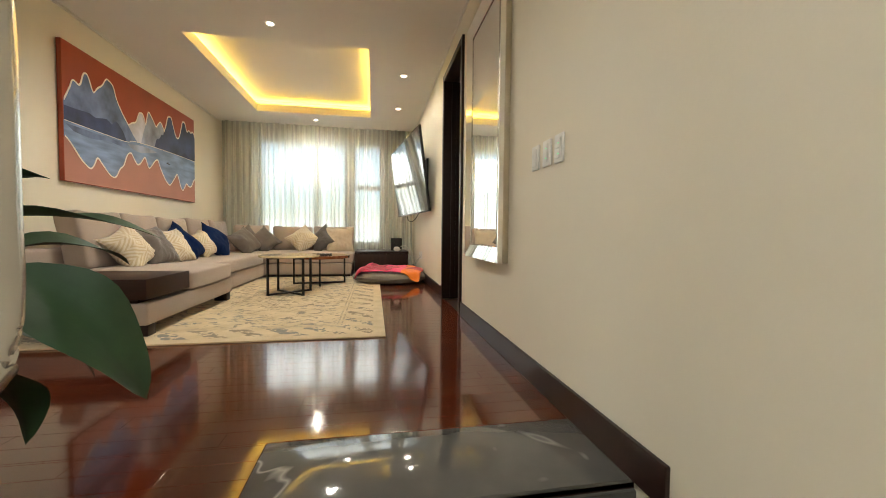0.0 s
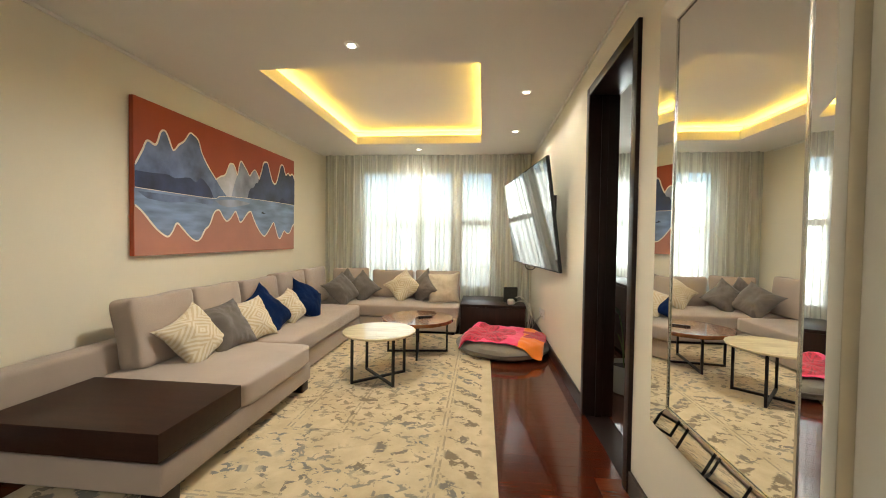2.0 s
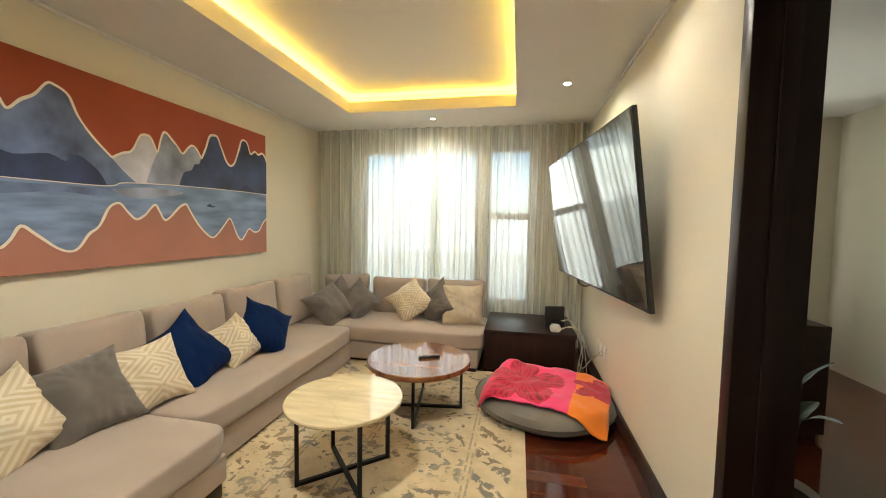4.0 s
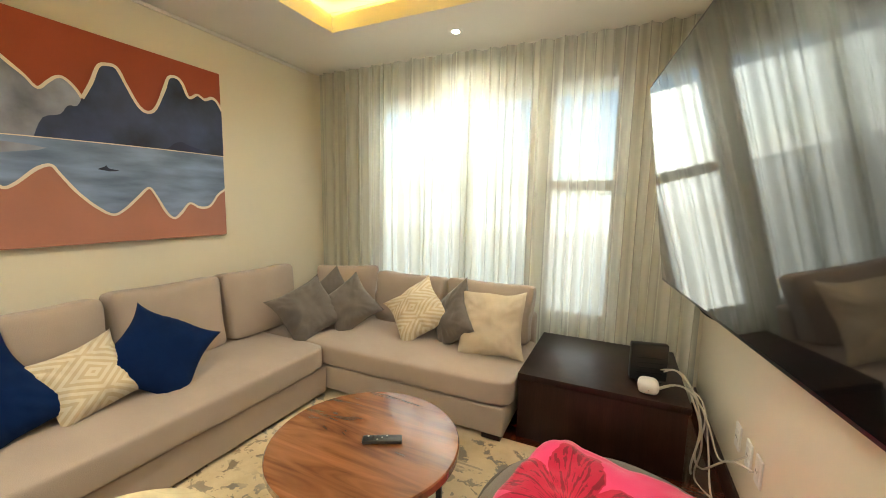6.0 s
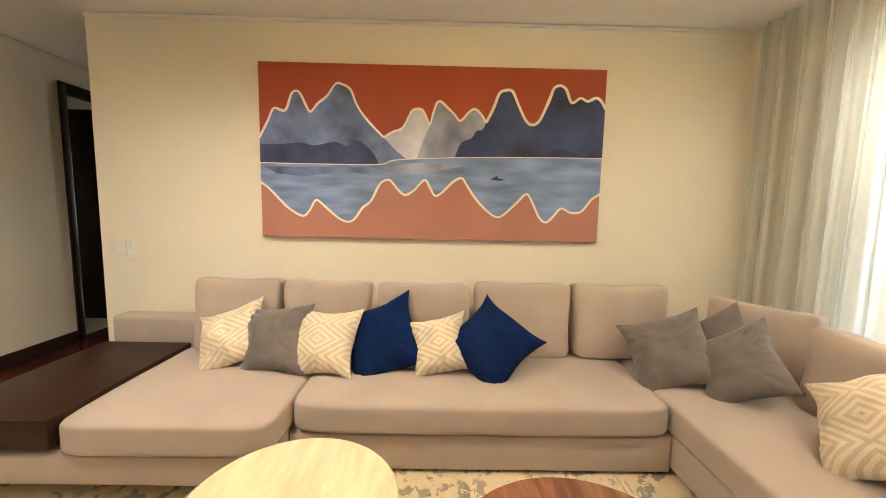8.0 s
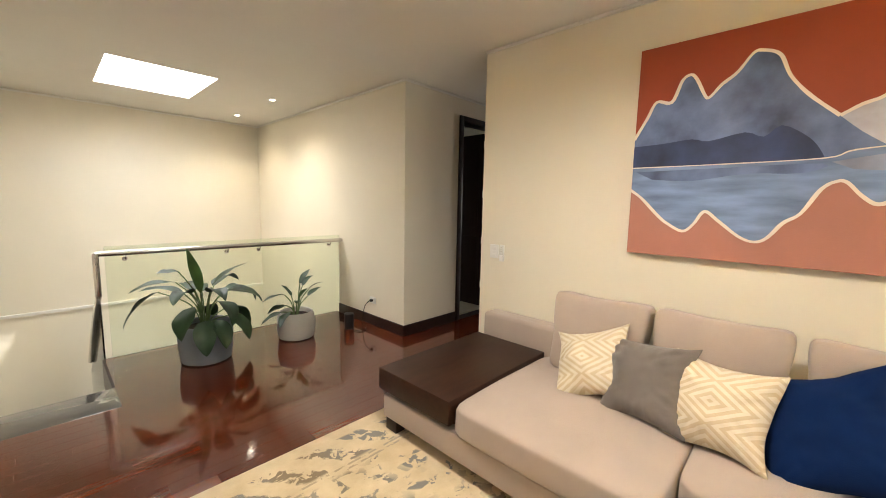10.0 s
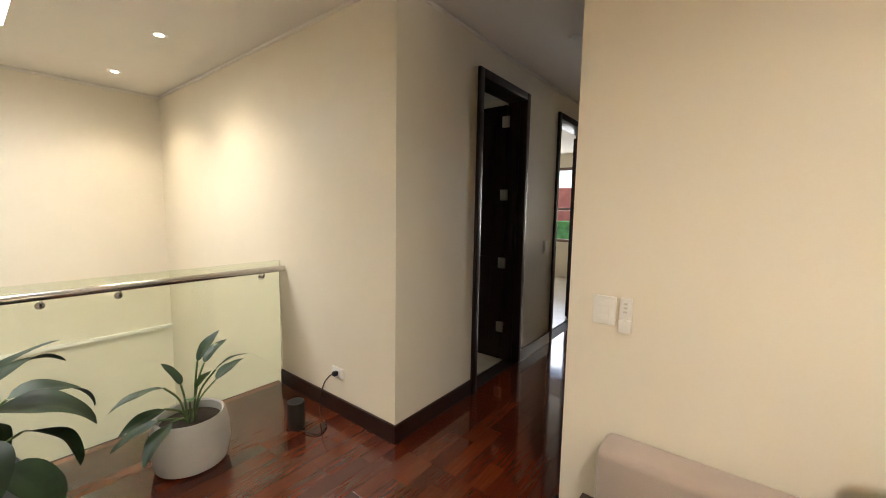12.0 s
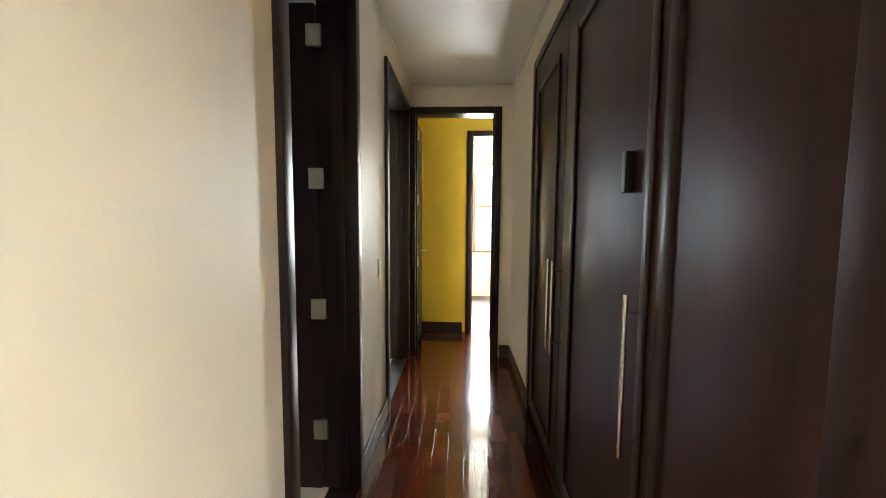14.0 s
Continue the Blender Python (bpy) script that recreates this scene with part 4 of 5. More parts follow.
def soft_part(name, dims, r, parent, material, seed, bulge=0.02, lean=0.0, lean_axis="Y", label="", rz=0.0):
    x0, x1, y0, y1, z0, z1 = dims
    bm = block_bm(x1 - x0, y1 - y0, z1 - z0, r, seed, bulge)
    if lean:
        axis = 1 if lean_axis == "Y" else 0
        ears(bm, z1 - z0, (y1 - y0 if axis else x1 - x0) / 2, axis, seed)
    m = Matrix.Translation(((x0 + x1) / 2, (y0 + y1) / 2, z0)) @ Matrix.Rotation(radians(rz), 4, "Z") @ Matrix.Rotation(radians(lean), 4, lean_axis)
    bmesh.ops.transform(bm, matrix=m, verts=bm.verts)
    ob = part(name, bm, material, parent, label)
    ob.data.shade_smooth()
    sub = ob.modifiers.new("soft", "SUBSURF")
    sub.levels = sub.render_levels = 1
    return ob


# ---- corner sofa ----
sofa = thing("corner_sofa", 0, 0, 0, "long beige upholstered corner sofa with a dark wooden tray end", "sofa")
SX = XW + 0.02
boxpart("base", (SX, -1.13, 3.10, 4.65, 0.09, 0.24), M_SOFA, sofa, 0.015, seg=3)
boxpart("base", (SX, -1.345, 4.66, 6.645, 0.03, 0.23), M_SOFA, sofa, 0.015, seg=3)
boxpart("base", (SX, 0.0, 6.65, 7.575, 0.05, 0.23), M_SOFA, sofa, 0.015, seg=3)
boxpart("low_back", (SX, SX + 0.17, 3.10, 7.42, 0.241, 0.58), M_SOFA, sofa, 0.03, seg=3)
boxpart("low_back", (SX + 0.18, 0.0, 7.44, 7.575, 0.241, 0.60), M_SOFA, sofa, 0.03, seg=3)
soft_part("seat_cushion", (SX + 0.16, -1.11, 3.68, 4.66, 0.23, 0.405), 0.035, sofa, M_SOFA, 1, 0.015)
soft_part("seat_cushion", (SX + 0.16, -1.315, 4.67, 6.635, 0.225, 0.405), 0.035, sofa, M_SOFA, 2, 0.015)
soft_part("seat_cushion", (SX + 0.18, 0.035, 6.64, 7.50, 0.225, 0.405), 0.035, sofa, M_SOFA, 3, 0.015)
for fx, fy in ((-1.20, 3.17), (-1.20, 4.57), (-2.25, 3.17), (-0.08, 6.72)):
    boxpart("foot", (fx - 0.06, fx + 0.06, fy - 0.05, fy + 0.05, 0.012 if fy < 6.7 else 0.0, 0.09), M_DARK, sofa, 0.004, "dark wooden block foot")
boxpart("tray", (-2.12, -1.12, 3.07, 3.675, 0.27, 0.408), M_TRAY, sofa, 0.004, "dark brown wooden tray block")
boxpart("tray_support", (-2.1, -1.2, 3.12, 3.66, 0.24, 0.27), M_DARK, sofa)
BACKS = [(3.80, 4.35, 0.89), (4.39, 4.95, 0.89), (5.01, 5.62, 0.88), (5.67, 6.30, 0.895), (6.33, 6.96, 0.895)]
for k, (y0, y1, top) in enumerate(BACKS):
    soft_part("back_cushion", (SX + 0.21, SX + 0.41, y0, y1, 0.395, top), 0.038, sofa, M_SOFA, 11 + k, 0.012, -9, "Y")
for k, (x0, x1, top) in enumerate(((-1.98, -1.44, 0.845), (-1.37, -0.73, 0.83), (-0.68, 0.0, 0.835))):
    soft_part("back_cushion", (x0, x1, 7.24, 7.43, 0.395, top), 0.038, sofa, M_SOFA, 21 + k, 0.012, -9, "X", rz=(30, 0, 0)[k])

CL, NL, GL = "cream pillow with a pale zigzag weave", "navy blue cotton throw pillow", "taupe grey throw pillow"
throw_pillow(-1.80, 4.13, 0.565, 0.385, -12, 36, 22, M_CREAM, CL + " on the sofa's end seat", 1)
throw_pillow(-1.76, 4.43, 0.575, 0.39, -12, 32, 8, M_GREY, GL + " between two cream ones", 2)
throw_pillow(-1.73, 4.73, 0.57, 0.385, -12, 32, 4, M_CREAM, CL + " beside a navy one", 3, 0.16)
throw_pillow(-1.79, 5.07, 0.575, 0.45, -14, 36, 28, M_NAVY, NL + " standing on one corner", 4, 0.17)
throw_pillow(-1.73, 5.43, 0.565, 0.33, -6, 34, 14, M_CREAM, CL + " between two navy ones", 5)
throw_pillow(-1.69, 5.73, 0.585, 0.425, -10, 32, 52, M_NAVY, NL + " leaning on one corner", 6, 0.17)
throw_pillow(-1.66, 6.78, 0.575, 0.43, -38, 38, 28, M_GREY, GL + " in the sofa's corner", 7, 0.16)
throw_pillow(-1.70, 7.11, 0.565, 0.40, -50, 20, 38, M_GREY, GL + " behind others in the corner", 8, 0.13)
throw_pillow(-1.44, 7.02, 0.585, 0.385, -66, 30, 40, M_GREY, GL + " leaning beside the corner", 9, 0.15)
throw_pillow(-0.83, 7.08, 0.61, 0.40, -90, 32, 42, M_CREAM, CL + " tipped on one corner", 10, 0.16)
throw_pillow(-0.54, 7.11, 0.60, 0.40, -128, 18, 40, M_GREY, GL + " between two cream ones", 11, 0.15)
throw_pillow(-0.22, 7.06, 0.61, 0.43, -84, 24, 3, M_PLAIN, "plain cream piped pillow at the sofa's end", 12, 0.15)


# ---- tables ----
def table(name, x, y, r, z, top_mat, thick, leg_r, turn, label):
    ob = thing(name, x, y, 0.012, label, "table")
    bm = bmesh.new()
    lathe(bm, [(r - 0.006, z - thick), (r, z - thick + 0.006), (r, z - 0.005), (r - 0.005, z)], 64)
    part("tabletop", bm, top_mat, ob, smooth=True)
    b = 0.011
    for k in range(4):
        rot = Matrix.Rotation(radians(turn + 90 * k), 4, "Z")
        bm = bmesh.new()
        box(bm, leg_r - b, leg_r + b, -b, b, 0.0, z - thick, m=rot, bevel=0.002)
        part("leg", bm, M_BLACK, ob)
    for k in range(2):
        rot = Matrix.Rotation(radians(turn + 90 * k), 4, "Z")
        for zz in (0.0, z - thick - 0.022):
            bm = bmesh.new()
            box(bm, -leg_r + b, leg_r - b, -b, b, zz + 0.001 * k, zz + 0.021 + 0.001 * k, m=rot)
            part("crossbar", bm, M_BLACK, ob)
    return ob


table("coffee_table", -0.605, 4.96, 0.338, 0.452, M_WHITE_STONE, 0.022, 0.27, -48, "round cream marble coffee table on black metal legs")
table("coffee_table", -0.39, 5.84, 0.41, 0.403, M_WALNUT, 0.04, 0.34, 8, "round walnut coffee table on black metal legs")
rc = thing("remote_control", -0.31, 5.85, 0.4155, "slim black remote control on the walnut table", "remote control", rz=-62)
boxpart("body", (-0.024, 0.024, -0.085, 0.085, 0.0, 0.018), M_PLASTIC, rc, 0.006)
for i in range(3):
    for j in range(5):
        bm = bmesh.new()
        cyl(bm, -0.012 + 0.012 * i, -0.06 + 0.02 * j, 0.018, 0.0195, 0.004, seg=10)
        part("button", bm, M_WPLASTIC if (i + j) % 4 == 0 else M_BLACK, rc)

# ---- bench by the window and what is on it ----
bench = thing("low_bench", 0.50, 7.20, 0, "low dark wooden bench under the window", "bench")
boxpart("top", (-0.455, 0.45, -0.42, 0.42, 0.38, 0.42), M_DARK, bench, 0.004)
boxpart("front_panel", (-0.45, 0.44, -0.41, -0.39, 0.0, 0.38), M_CLOSET, bench, 0.003)
boxpart("side_panel", (-0.45, -0.43, -0.39, 0.41, 0.0, 0.38), M_DARK, bench)
boxpart("side_panel", (0.42, 0.44, -0.39, 0.41, 0.0, 0.38), M_DARK, bench)
router = thing("router", 0.755, 7.05, 0.42, "upright black router on the dark bench", "router", rz=12)
boxpart("body", (-0.10, 0.10, -0.025, 0.025, 0.006, 0.225), M_PLASTIC, router, 0.008)
boxpart("stand", (-0.07, 0.07, -0.045, 0.045, 0.0, 0.006), M_PLASTIC, router, 0.002)
for k in range(4):
    boxpart("vent", (-0.07, 0.07, -0.0262, -0.0252, 0.05 + k * 0.03, 0.056 + k * 0.03), M_BLACK, router)
puck = thing("wifi_puck", 0.752, 6.88, 0.42, "small rounded white network box on the dark bench", "network box")
soft_bm = block_bm(0.105, 0.105, 0.075, 0.03, 0, 0.004, 0.0)
ob = part("shell", soft_bm, M_WPLASTIC, puck)
ob.data.shade_smooth()
bm = bmesh.new()
cyl(bm, 0, -0.0535, 0.03, 0.034, 0.004, seg=10)
part("light", bm, M_STEEL, puck)


def cable(name, pts, r, material, label):
    bm = bmesh.new()
    tube(bm, curve_pts(pts, 7), r, 7)
    return tagged(mesh_ob(name, bm, material, True), label, "cable")


cable("cable", [(0.82, 7.06, 0.47), (0.90, 7.0, 0.52), (0.99, 6.93, 0.40), (1.02, 6.86, 0.2), (1.0, 6.85, 0.01), (1.06, 6.7, 0.012)], 0.005, M_CABLE, "white cable hanging from the router")
cable("cable", [(0.82, 7.04, 0.50), (0.93, 7.02, 0.50), (1.03, 6.86, 0.34), (1.07, 6.72, 0.22), (1.125, 6.55, 0.36)], 0.0045, M_CABLE, "white cable running to the wall sockets")
cable("cable", [(0.79, 6.88, 0.45), (0.90, 6.96, 0.455), (1.01, 6.90, 0.42), (1.045, 6.84, 0.2), (1.05, 6.72, 0.03), (1.08, 6.6, 0.012)], 0.0045, M_CABLE, "white cable looping to the floor")
cable("cable", [(0.80, 6.89, 0.44), (0.92, 6.92, 0.47), (1.02, 6.85, 0.36), (0.99, 6.84, 0.15), (1.02, 6.80, 0.1), (1.08, 6.62, 0.28), (1.125, 6.46, 0.35)], 0.005, M_CABLE, "white power cable of the network box")
cable("cable", [(0.985, 6.86, 0.02), (0.975, 6.82, 0.10), (1.0, 6.83, 0.30), (0.96, 6.93, 0.435)], 0.0055, M_CABLE, "white cable in front of the bench")


# ---- wall plates ----
def wall_plate(name, m, w, h, label, rows=1, sockets=False):
    """A plate in the x-z plane that faces -y, then posed by m."""
    ob = new(name)
    ob.matrix_world = m
    tagged(ob, label, "socket" if sockets else "light switch")
    boxpart("plate", (-w / 2, w / 2, -0.010, -0.0005, -h / 2, h / 2), M_WPLASTIC, ob, 0.004)
    for k in range(rows):
        zc = (k - (rows - 1) / 2) * h * 0.7 / rows
        s = h * 0.28 / rows + 0.004
        if sockets:
            boxpart("insert", (-w * 0.26, w * 0.26, -0.0125, -0.0095, zc - s, zc + s), M_WPLASTIC, ob, 0.002)
            for dx in (-0.008, 0.008):
                boxpart("slot", (dx - 0.0015, dx + 0.0015, -0.0132, -0.0122, zc - 0.006, zc + 0.006), M_BLACK, ob)
        else:
            boxpart("rocker", (-w * 0.26, w * 0.26, -0.0145, -0.0095, zc - s, zc + s), M_WPLASTIC, ob, 0.002)
    return ob


EASTW = lambda y, z: pose(XE, y, z, 0, 0, -90)
WESTW = lambda x, y, z: pose(x, y, z, 0, 0, 90)
wall_plate("light_switch", EASTW(2.0, 1.098), 0.078, 0.118, "white light switch with three rockers beside two others", 3)
lit_switches = [wall_plate("light_switch", EASTW(1.878, 1.098), 0.078, 0.118, "white double light switch with small green indicators", 2)]
lit_switches.append(wall_plate("light_switch", EASTW(1.762, 1.096), 0.078, 0.122, "large white double light switch with green indicators", 2))
for sw in lit_switches:
    for z in (-0.026, 0.018):
        boxpart("indicator", (0.004, 0.011, -0.0155, -0.0142, z, z + 0.004), M_GREEN, sw, label="small green indicator light")
for yy, zz in ((6.72, 0.36), (6.55, 0.37), (6.42, 0.38)):
    wall_plate("wall_socket", EASTW(yy, zz), 0.075, 0.12, "white wall socket with plugged cables", 1, True)
wall_plate("light_switch", WESTW(XW, 3.055, 1.055), 0.086, 0.115, "white triple light switch beside a remote holder", 3)
hold = new("remote_holder")
hold.matrix_world = WESTW(XW, 3.135, 1.05)
tagged(hold, "slim white remote in a holder on the wall", "remote control")
boxpart("cradle", (-0.023, 0.023, -0.022, -0.0005, -0.072, -0.02), M_WPLASTIC, hold, 0.005)
boxpart("remote", (-0.0215, 0.0215, -0.019, -0.004, -0.019, 0.065), M_WPLASTIC, hold, 0.004)
for k in range(3):
    boxpart("button", (-0.007, 0.007, -0.0225, -0.0185, 0.008 + 0.016 * k, 0.016 + 0.016 * k), M_CABLE, hold, 0.001)
wall_plate("wall_socket", WESTW(XS, 1.325, 0.30), 0.12, 0.075, "white wall socket with a black plug", 1, True)
wall_plate("light_switch", pose(-4.5, YC, 1.08, 0, 0, 180), 0.075, 0.12, "white corridor light switch", 1)

# ---- speaker on the floor ----
spk = thing("smart_speaker", -2.05, 1.255, 0, "black cylindrical speaker standing on the floor", "speaker")
bm = bmesh.new()
lathe(bm, [(0.052, 0.0), (0.056, 0.006), (0.056, 0.172), (0.053, 0.18), (0.046, 0.181)], 40)
part("body", bm, M_PLASTIC, spk, smooth=True)
bm = bmesh.new()
lathe(bm, [(0.04, 0.1811), (0.042, 0.183), (0.03, 0.1835)], 32)
part("top_ring", bm, M_BLACK, spk, smooth=True)
cable("cable", [(-2.325, 1.325, 0.30), (-2.30, 1.31, 0.30), (-2.25, 1.27, 0.22), (-2.24, 1.24, 0.012), (-2.18, 1.40, 0.008), (-2.08, 1.44, 0.008), (-2.04, 1.31, 0.012)], 0.004, M_BLACK, "black power cable from socket to speaker")
plug = boxpart("plug", (-2.325, -2.29, 1.31, 1.34, 0.285, 0.315), M_BLACK, None, 0.005)
tagged(plug, "black plug in the wall socket", "plug")


# ---- painting ----
PX = XW + 0.008
painting = thing("painting", PX, 4.122, 1.16, "wide painting of blue mountains and lake under rust-red sky", "painting")
PW, PH = 2.452, 1.22
boxpart("canvas", (0, 0.04, 0, PW, 0, PH), P_RED, painting, 0.003)


def uv_curve(pts, steps=5):
    """Points given in hundredths of the canvas (across, down), smoothed."""
    q = [(100 * (a / 100) / (a / 100 + (1 - a / 100) * 1.059), b, 0) for a, b in pts]
    return [(p.x * PW / 100, PH - p.y * PH / 100) for p in curve_pts(q, steps)]


def paint(name, outline, layer, material):
    """A flat layer of paint on the canvas."""
    bm = bmesh.new()
    x = 0.04 + 0.0012 * layer
    vs = [bm.verts.new((x, min(max(a, 0.002), PW - 0.002), min(max(b, 0.002), PH - 0.002))) for a, b in outline]
    f = bm.faces.new(vs)
    bmesh.ops.triangulate(bm, faces=[f])
    ob = part(name, bm, material, painting)
    return ob


def stroke(pts, layer, width):
    """A brushed line along points."""
    bm = bmesh.new()
    x = 0.04 + 0.0012 * layer
    prev = None
    for i, (a, b) in enumerate(pts):
        p, q = pts[max(i - 1, 0)], pts[min(i + 1, len(pts) - 1)]
        d = Vector((q[0] - p[0], q[1] - p[1])).normalized()
        nrm = Vector((-d.y, d.x)) * width * (0.5 + 0.15 * noise.noise(Vector((a * 9, b * 9, 2))))
        cl = lambda s, hi: min(max(s, 0.001), hi - 0.001)
        pair = [bm.verts.new((x, cl(a + s * nrm.x, PW), cl(b + s * nrm.y, PH))) for s in (1, -1)]
        if prev:
            bm.faces.new((prev[0], prev[1], pair[1], pair[0]))
        prev = pair
    return part("outline", bm, P_LINE, painting, "cream painted outline")


RIDGE_A = uv_curve([(0, 43), (2.8, 33), (4.7, 26), (8.1, 27), (10, 18), (11.7, 16), (13, 18.5), (15, 26.5), (16, 27), (18, 22.5), (20.6, 18.5), (23, 12), (24.6, 11.5), (27.5, 14.5), (29.5, 23.5), (32.7, 32), (37.3, 41)])
RIDGE_B = uv_curve([(37.3, 41), (40, 37.7), (42.8, 35.3), (44.7, 28.4), (45.9, 25), (48.3, 24.8), (49.8, 29.7), (50.7, 33), (51.6, 27), (52.6, 21.1), (53.8, 20.1), (55.5, 23), (57.6, 26.8), (59.4, 30.7), (61.2, 27.1), (62.7, 24.3), (64.1, 24.3), (65.8, 27.8), (66.8, 31.5)])
RIDGE_C = uv_curve([(66.8, 31.5), (68.7, 23.5), (70.3, 15), (72, 13), (74, 13.5), (75.7, 20.5), (78, 29.5), (80, 32), (82, 29), (84.3, 18), (85.6, 11), (87.5, 9.7), (89, 12), (90.6, 19), (93, 16.3), (95, 18), (97.2, 16), (98.8, 18), (100, 22.5)])
BOTTOM = [(0, 68), (2.8, 72), (6.8, 80), (9.2, 84), (12.8, 87.5), (15, 84), (17, 78), (19.8, 82), (23.8, 88.5), (26.6, 90.5), (28.7, 88.5), (31, 82), (33.5, 78), (36, 68.5), (38, 65.5), (39.5, 66), (41.6, 71), (43.8, 74), (46.5, 71)]
BOTTOM2 = [(46.5, 71), (49.4, 65), (50.9, 69), (52.5, 74), (54.6, 72), (57.9, 65.5), (60.3, 63.5), (61.6, 67), (64.3, 75), (67.6, 82), (70.8, 86), (73.3, 83.5), (76.5, 77), (79, 72), (80.5, 75.5), (83, 85.5), (85, 88.5), (87, 85), (89.2, 80), (92, 82.5), (95, 81.5), (97.6, 74.5), (100, 71)]
LINE_DOWN = uv_curve(BOTTOM)[:-1] + uv_curve(BOTTOM2)
SHORE = uv_curve([(0, 57), (20, 57), (36, 56.5), (40, 54), (50, 52.5), (60, 51.6), (80, 50.6), (100, 50.3)])


def band(name, top, low, layer, material, a0=0.002, a1=0.0):
    """A paint area between two lines that both run across the canvas."""
    bm = bmesh.new()
    x = 0.04 + 0.0012 * layer
    at = lambda line, a: float(np.interp(a, [p[0] for p in line], [p[1] for p in line]))
    prev = None
    for k in range(241):
        a = a0 + ((a1 or PW - 0.002) - a0) * k / 240
        pair = (bm.verts.new((x, a, at(top, a))), bm.verts.new((x, a, max(at(low, a), 0.002))))
        if prev:
            bm.faces.new((prev[0], prev[1], pair[1], pair[0]))
        prev = pair
    return part(name, bm, material, painting)


band("terracotta_foot", LINE_DOWN, [(0, 0), (PW, 0)], 1, P_PINK)
band("water", SHORE, LINE_DOWN, 2, P_WATER)
AT = lambda u, v: uv_curve([(u, v), (u + 0.1, v)], 1)[0]
SLOPE = uv_curve([(37.3, 41), (40.5, 47.5), (44, 53.2)], 3)
band("mountain", RIDGE_B, SHORE, 3, P_PALE, AT(37, 50)[0], AT(66.6, 50)[0])
MID = uv_curve([(47, 52.9), (48.5, 44), (50, 37), (51, 33.4)], 3)
band("mountain", MID[:-1] + [p for p in RIDGE_B if p[0] > MID[-1][0]], SHORE, 4, P_MID, MID[0][0], AT(66.6, 50)[0])
band("mountain", RIDGE_A[:-1] + SLOPE, SHORE, 5, P_BLUE, 0.002, SLOPE[-1][0])
FOOT = uv_curve([(58, 52.0), (59.8, 43), (62.7, 40.5), (64.2, 36), (65.8, 35.5), (66.8, 31.5)], 3)
band("mountain", FOOT[:-1] + RIDGE_C, SHORE, 6, P_DARK, FOOT[0][0], PW - 0.002)
ISLE = uv_curve([(0, 46.5), (6.8, 46), (13, 45), (16.5, 46.5), (23, 44), (26.3, 46.5), (29, 42.5), (32.7, 47), (34.7, 51.5), (36, 56.6)], 3)
band("island", ISLE, SHORE, 6, P_DARK, 0.002, ISLE[-1][0])
CAPE = uv_curve([(84, 50.4), (86, 46.5), (88, 45), (90, 46.5), (93, 48), (96, 50.2)], 3)
band("island", CAPE, SHORE, 7, P_ISLE, CAPE[0][0], CAPE[-1][0])
paint("reflection", uv_curve([(1, 59), (20, 58.6), (36, 58.5), (33, 62), (24, 61.5), (14, 64), (5, 63)], 3), 3, P_BLUE)
paint("reflection", uv_curve([(37, 58), (48, 55), (60, 56), (52, 60), (46, 62), (40, 61)], 3), 3, P_MID)
paint("boat", uv_curve([(68.5, 63.8), (70, 63.2), (70.3, 61.2), (70.8, 63), (73.0, 63.8), (71, 64.5)], 2), 4, P_DARK)
stroke(RIDGE_A, 8, 0.016)
stroke(RIDGE_B, 8, 0.015)
stroke(RIDGE_C, 8, 0.019)
stroke(LINE_DOWN, 8, 0.016)
stroke(SHORE, 8, 0.006)

# ---- mirror ----
mirror = thing("wall_mirror", XE, 2.785, 1.428, "tall silver wall mirror with a sloping mirrored border", "mirror")
MW, MH = 0.41, 0.868           # half sizes
MD = 0.05
boxpart("backing", (-MD + 0.014, 0.0, -MW, MW, -MH, MH), M_CHAMP, mirror, 0.004, "champagne-coloured side frame")
IW, IH = MW - 0.095, MH - 0.095
bm = bmesh.new()
box(bm, -0.0405, -0.0365, -IW, IW, -IH, IH)
part("mirror_glass", bm, M_MIRROR, mirror, "clear mirror glass")
for s in (1, -1):
    # sloped border strips of mirror, outer edge proud
    for kind in ("upright", "cross"):
        bm = bmesh.new()
        if kind == "upright":
            q = [(-0.066, s * MW, -MH), (-0.066, s * MW, MH), (-0.042, s * IW, IH), (-0.042, s * IW, -IH)]
        else:
            q = [(-0.066, -MW, s * MH), (-0.066, MW, s * MH), (-0.042, IW, s * IH), (-0.042, -IW, s * IH)]
        f = [bm.verts.new(p) for p in q]
        bm.faces.new(f)
        g = [bm.verts.new((-0.0375, p[1], p[2])) for p in q]
        bm.faces.new(g[::-1])
        for k in range(4):
            bm.faces.new((f[k], g[k], g[(k + 1) % 4], f[(k + 1) % 4]))
        part("border_strip", bm, M_MIRROR, mirror, "sloping mirrored border strip")
for s in (1, -1):
    boxpart("bead", (-0.0455, -0.0425, s * IW - 0.004, s * IW + 0.004, -IH, IH), M_STEEL, mirror)
    boxpart("bead", (-0.0455, -0.0425, -IW, IW, s * IH - 0.004, s * IH + 0.004), M_STEEL, mirror)

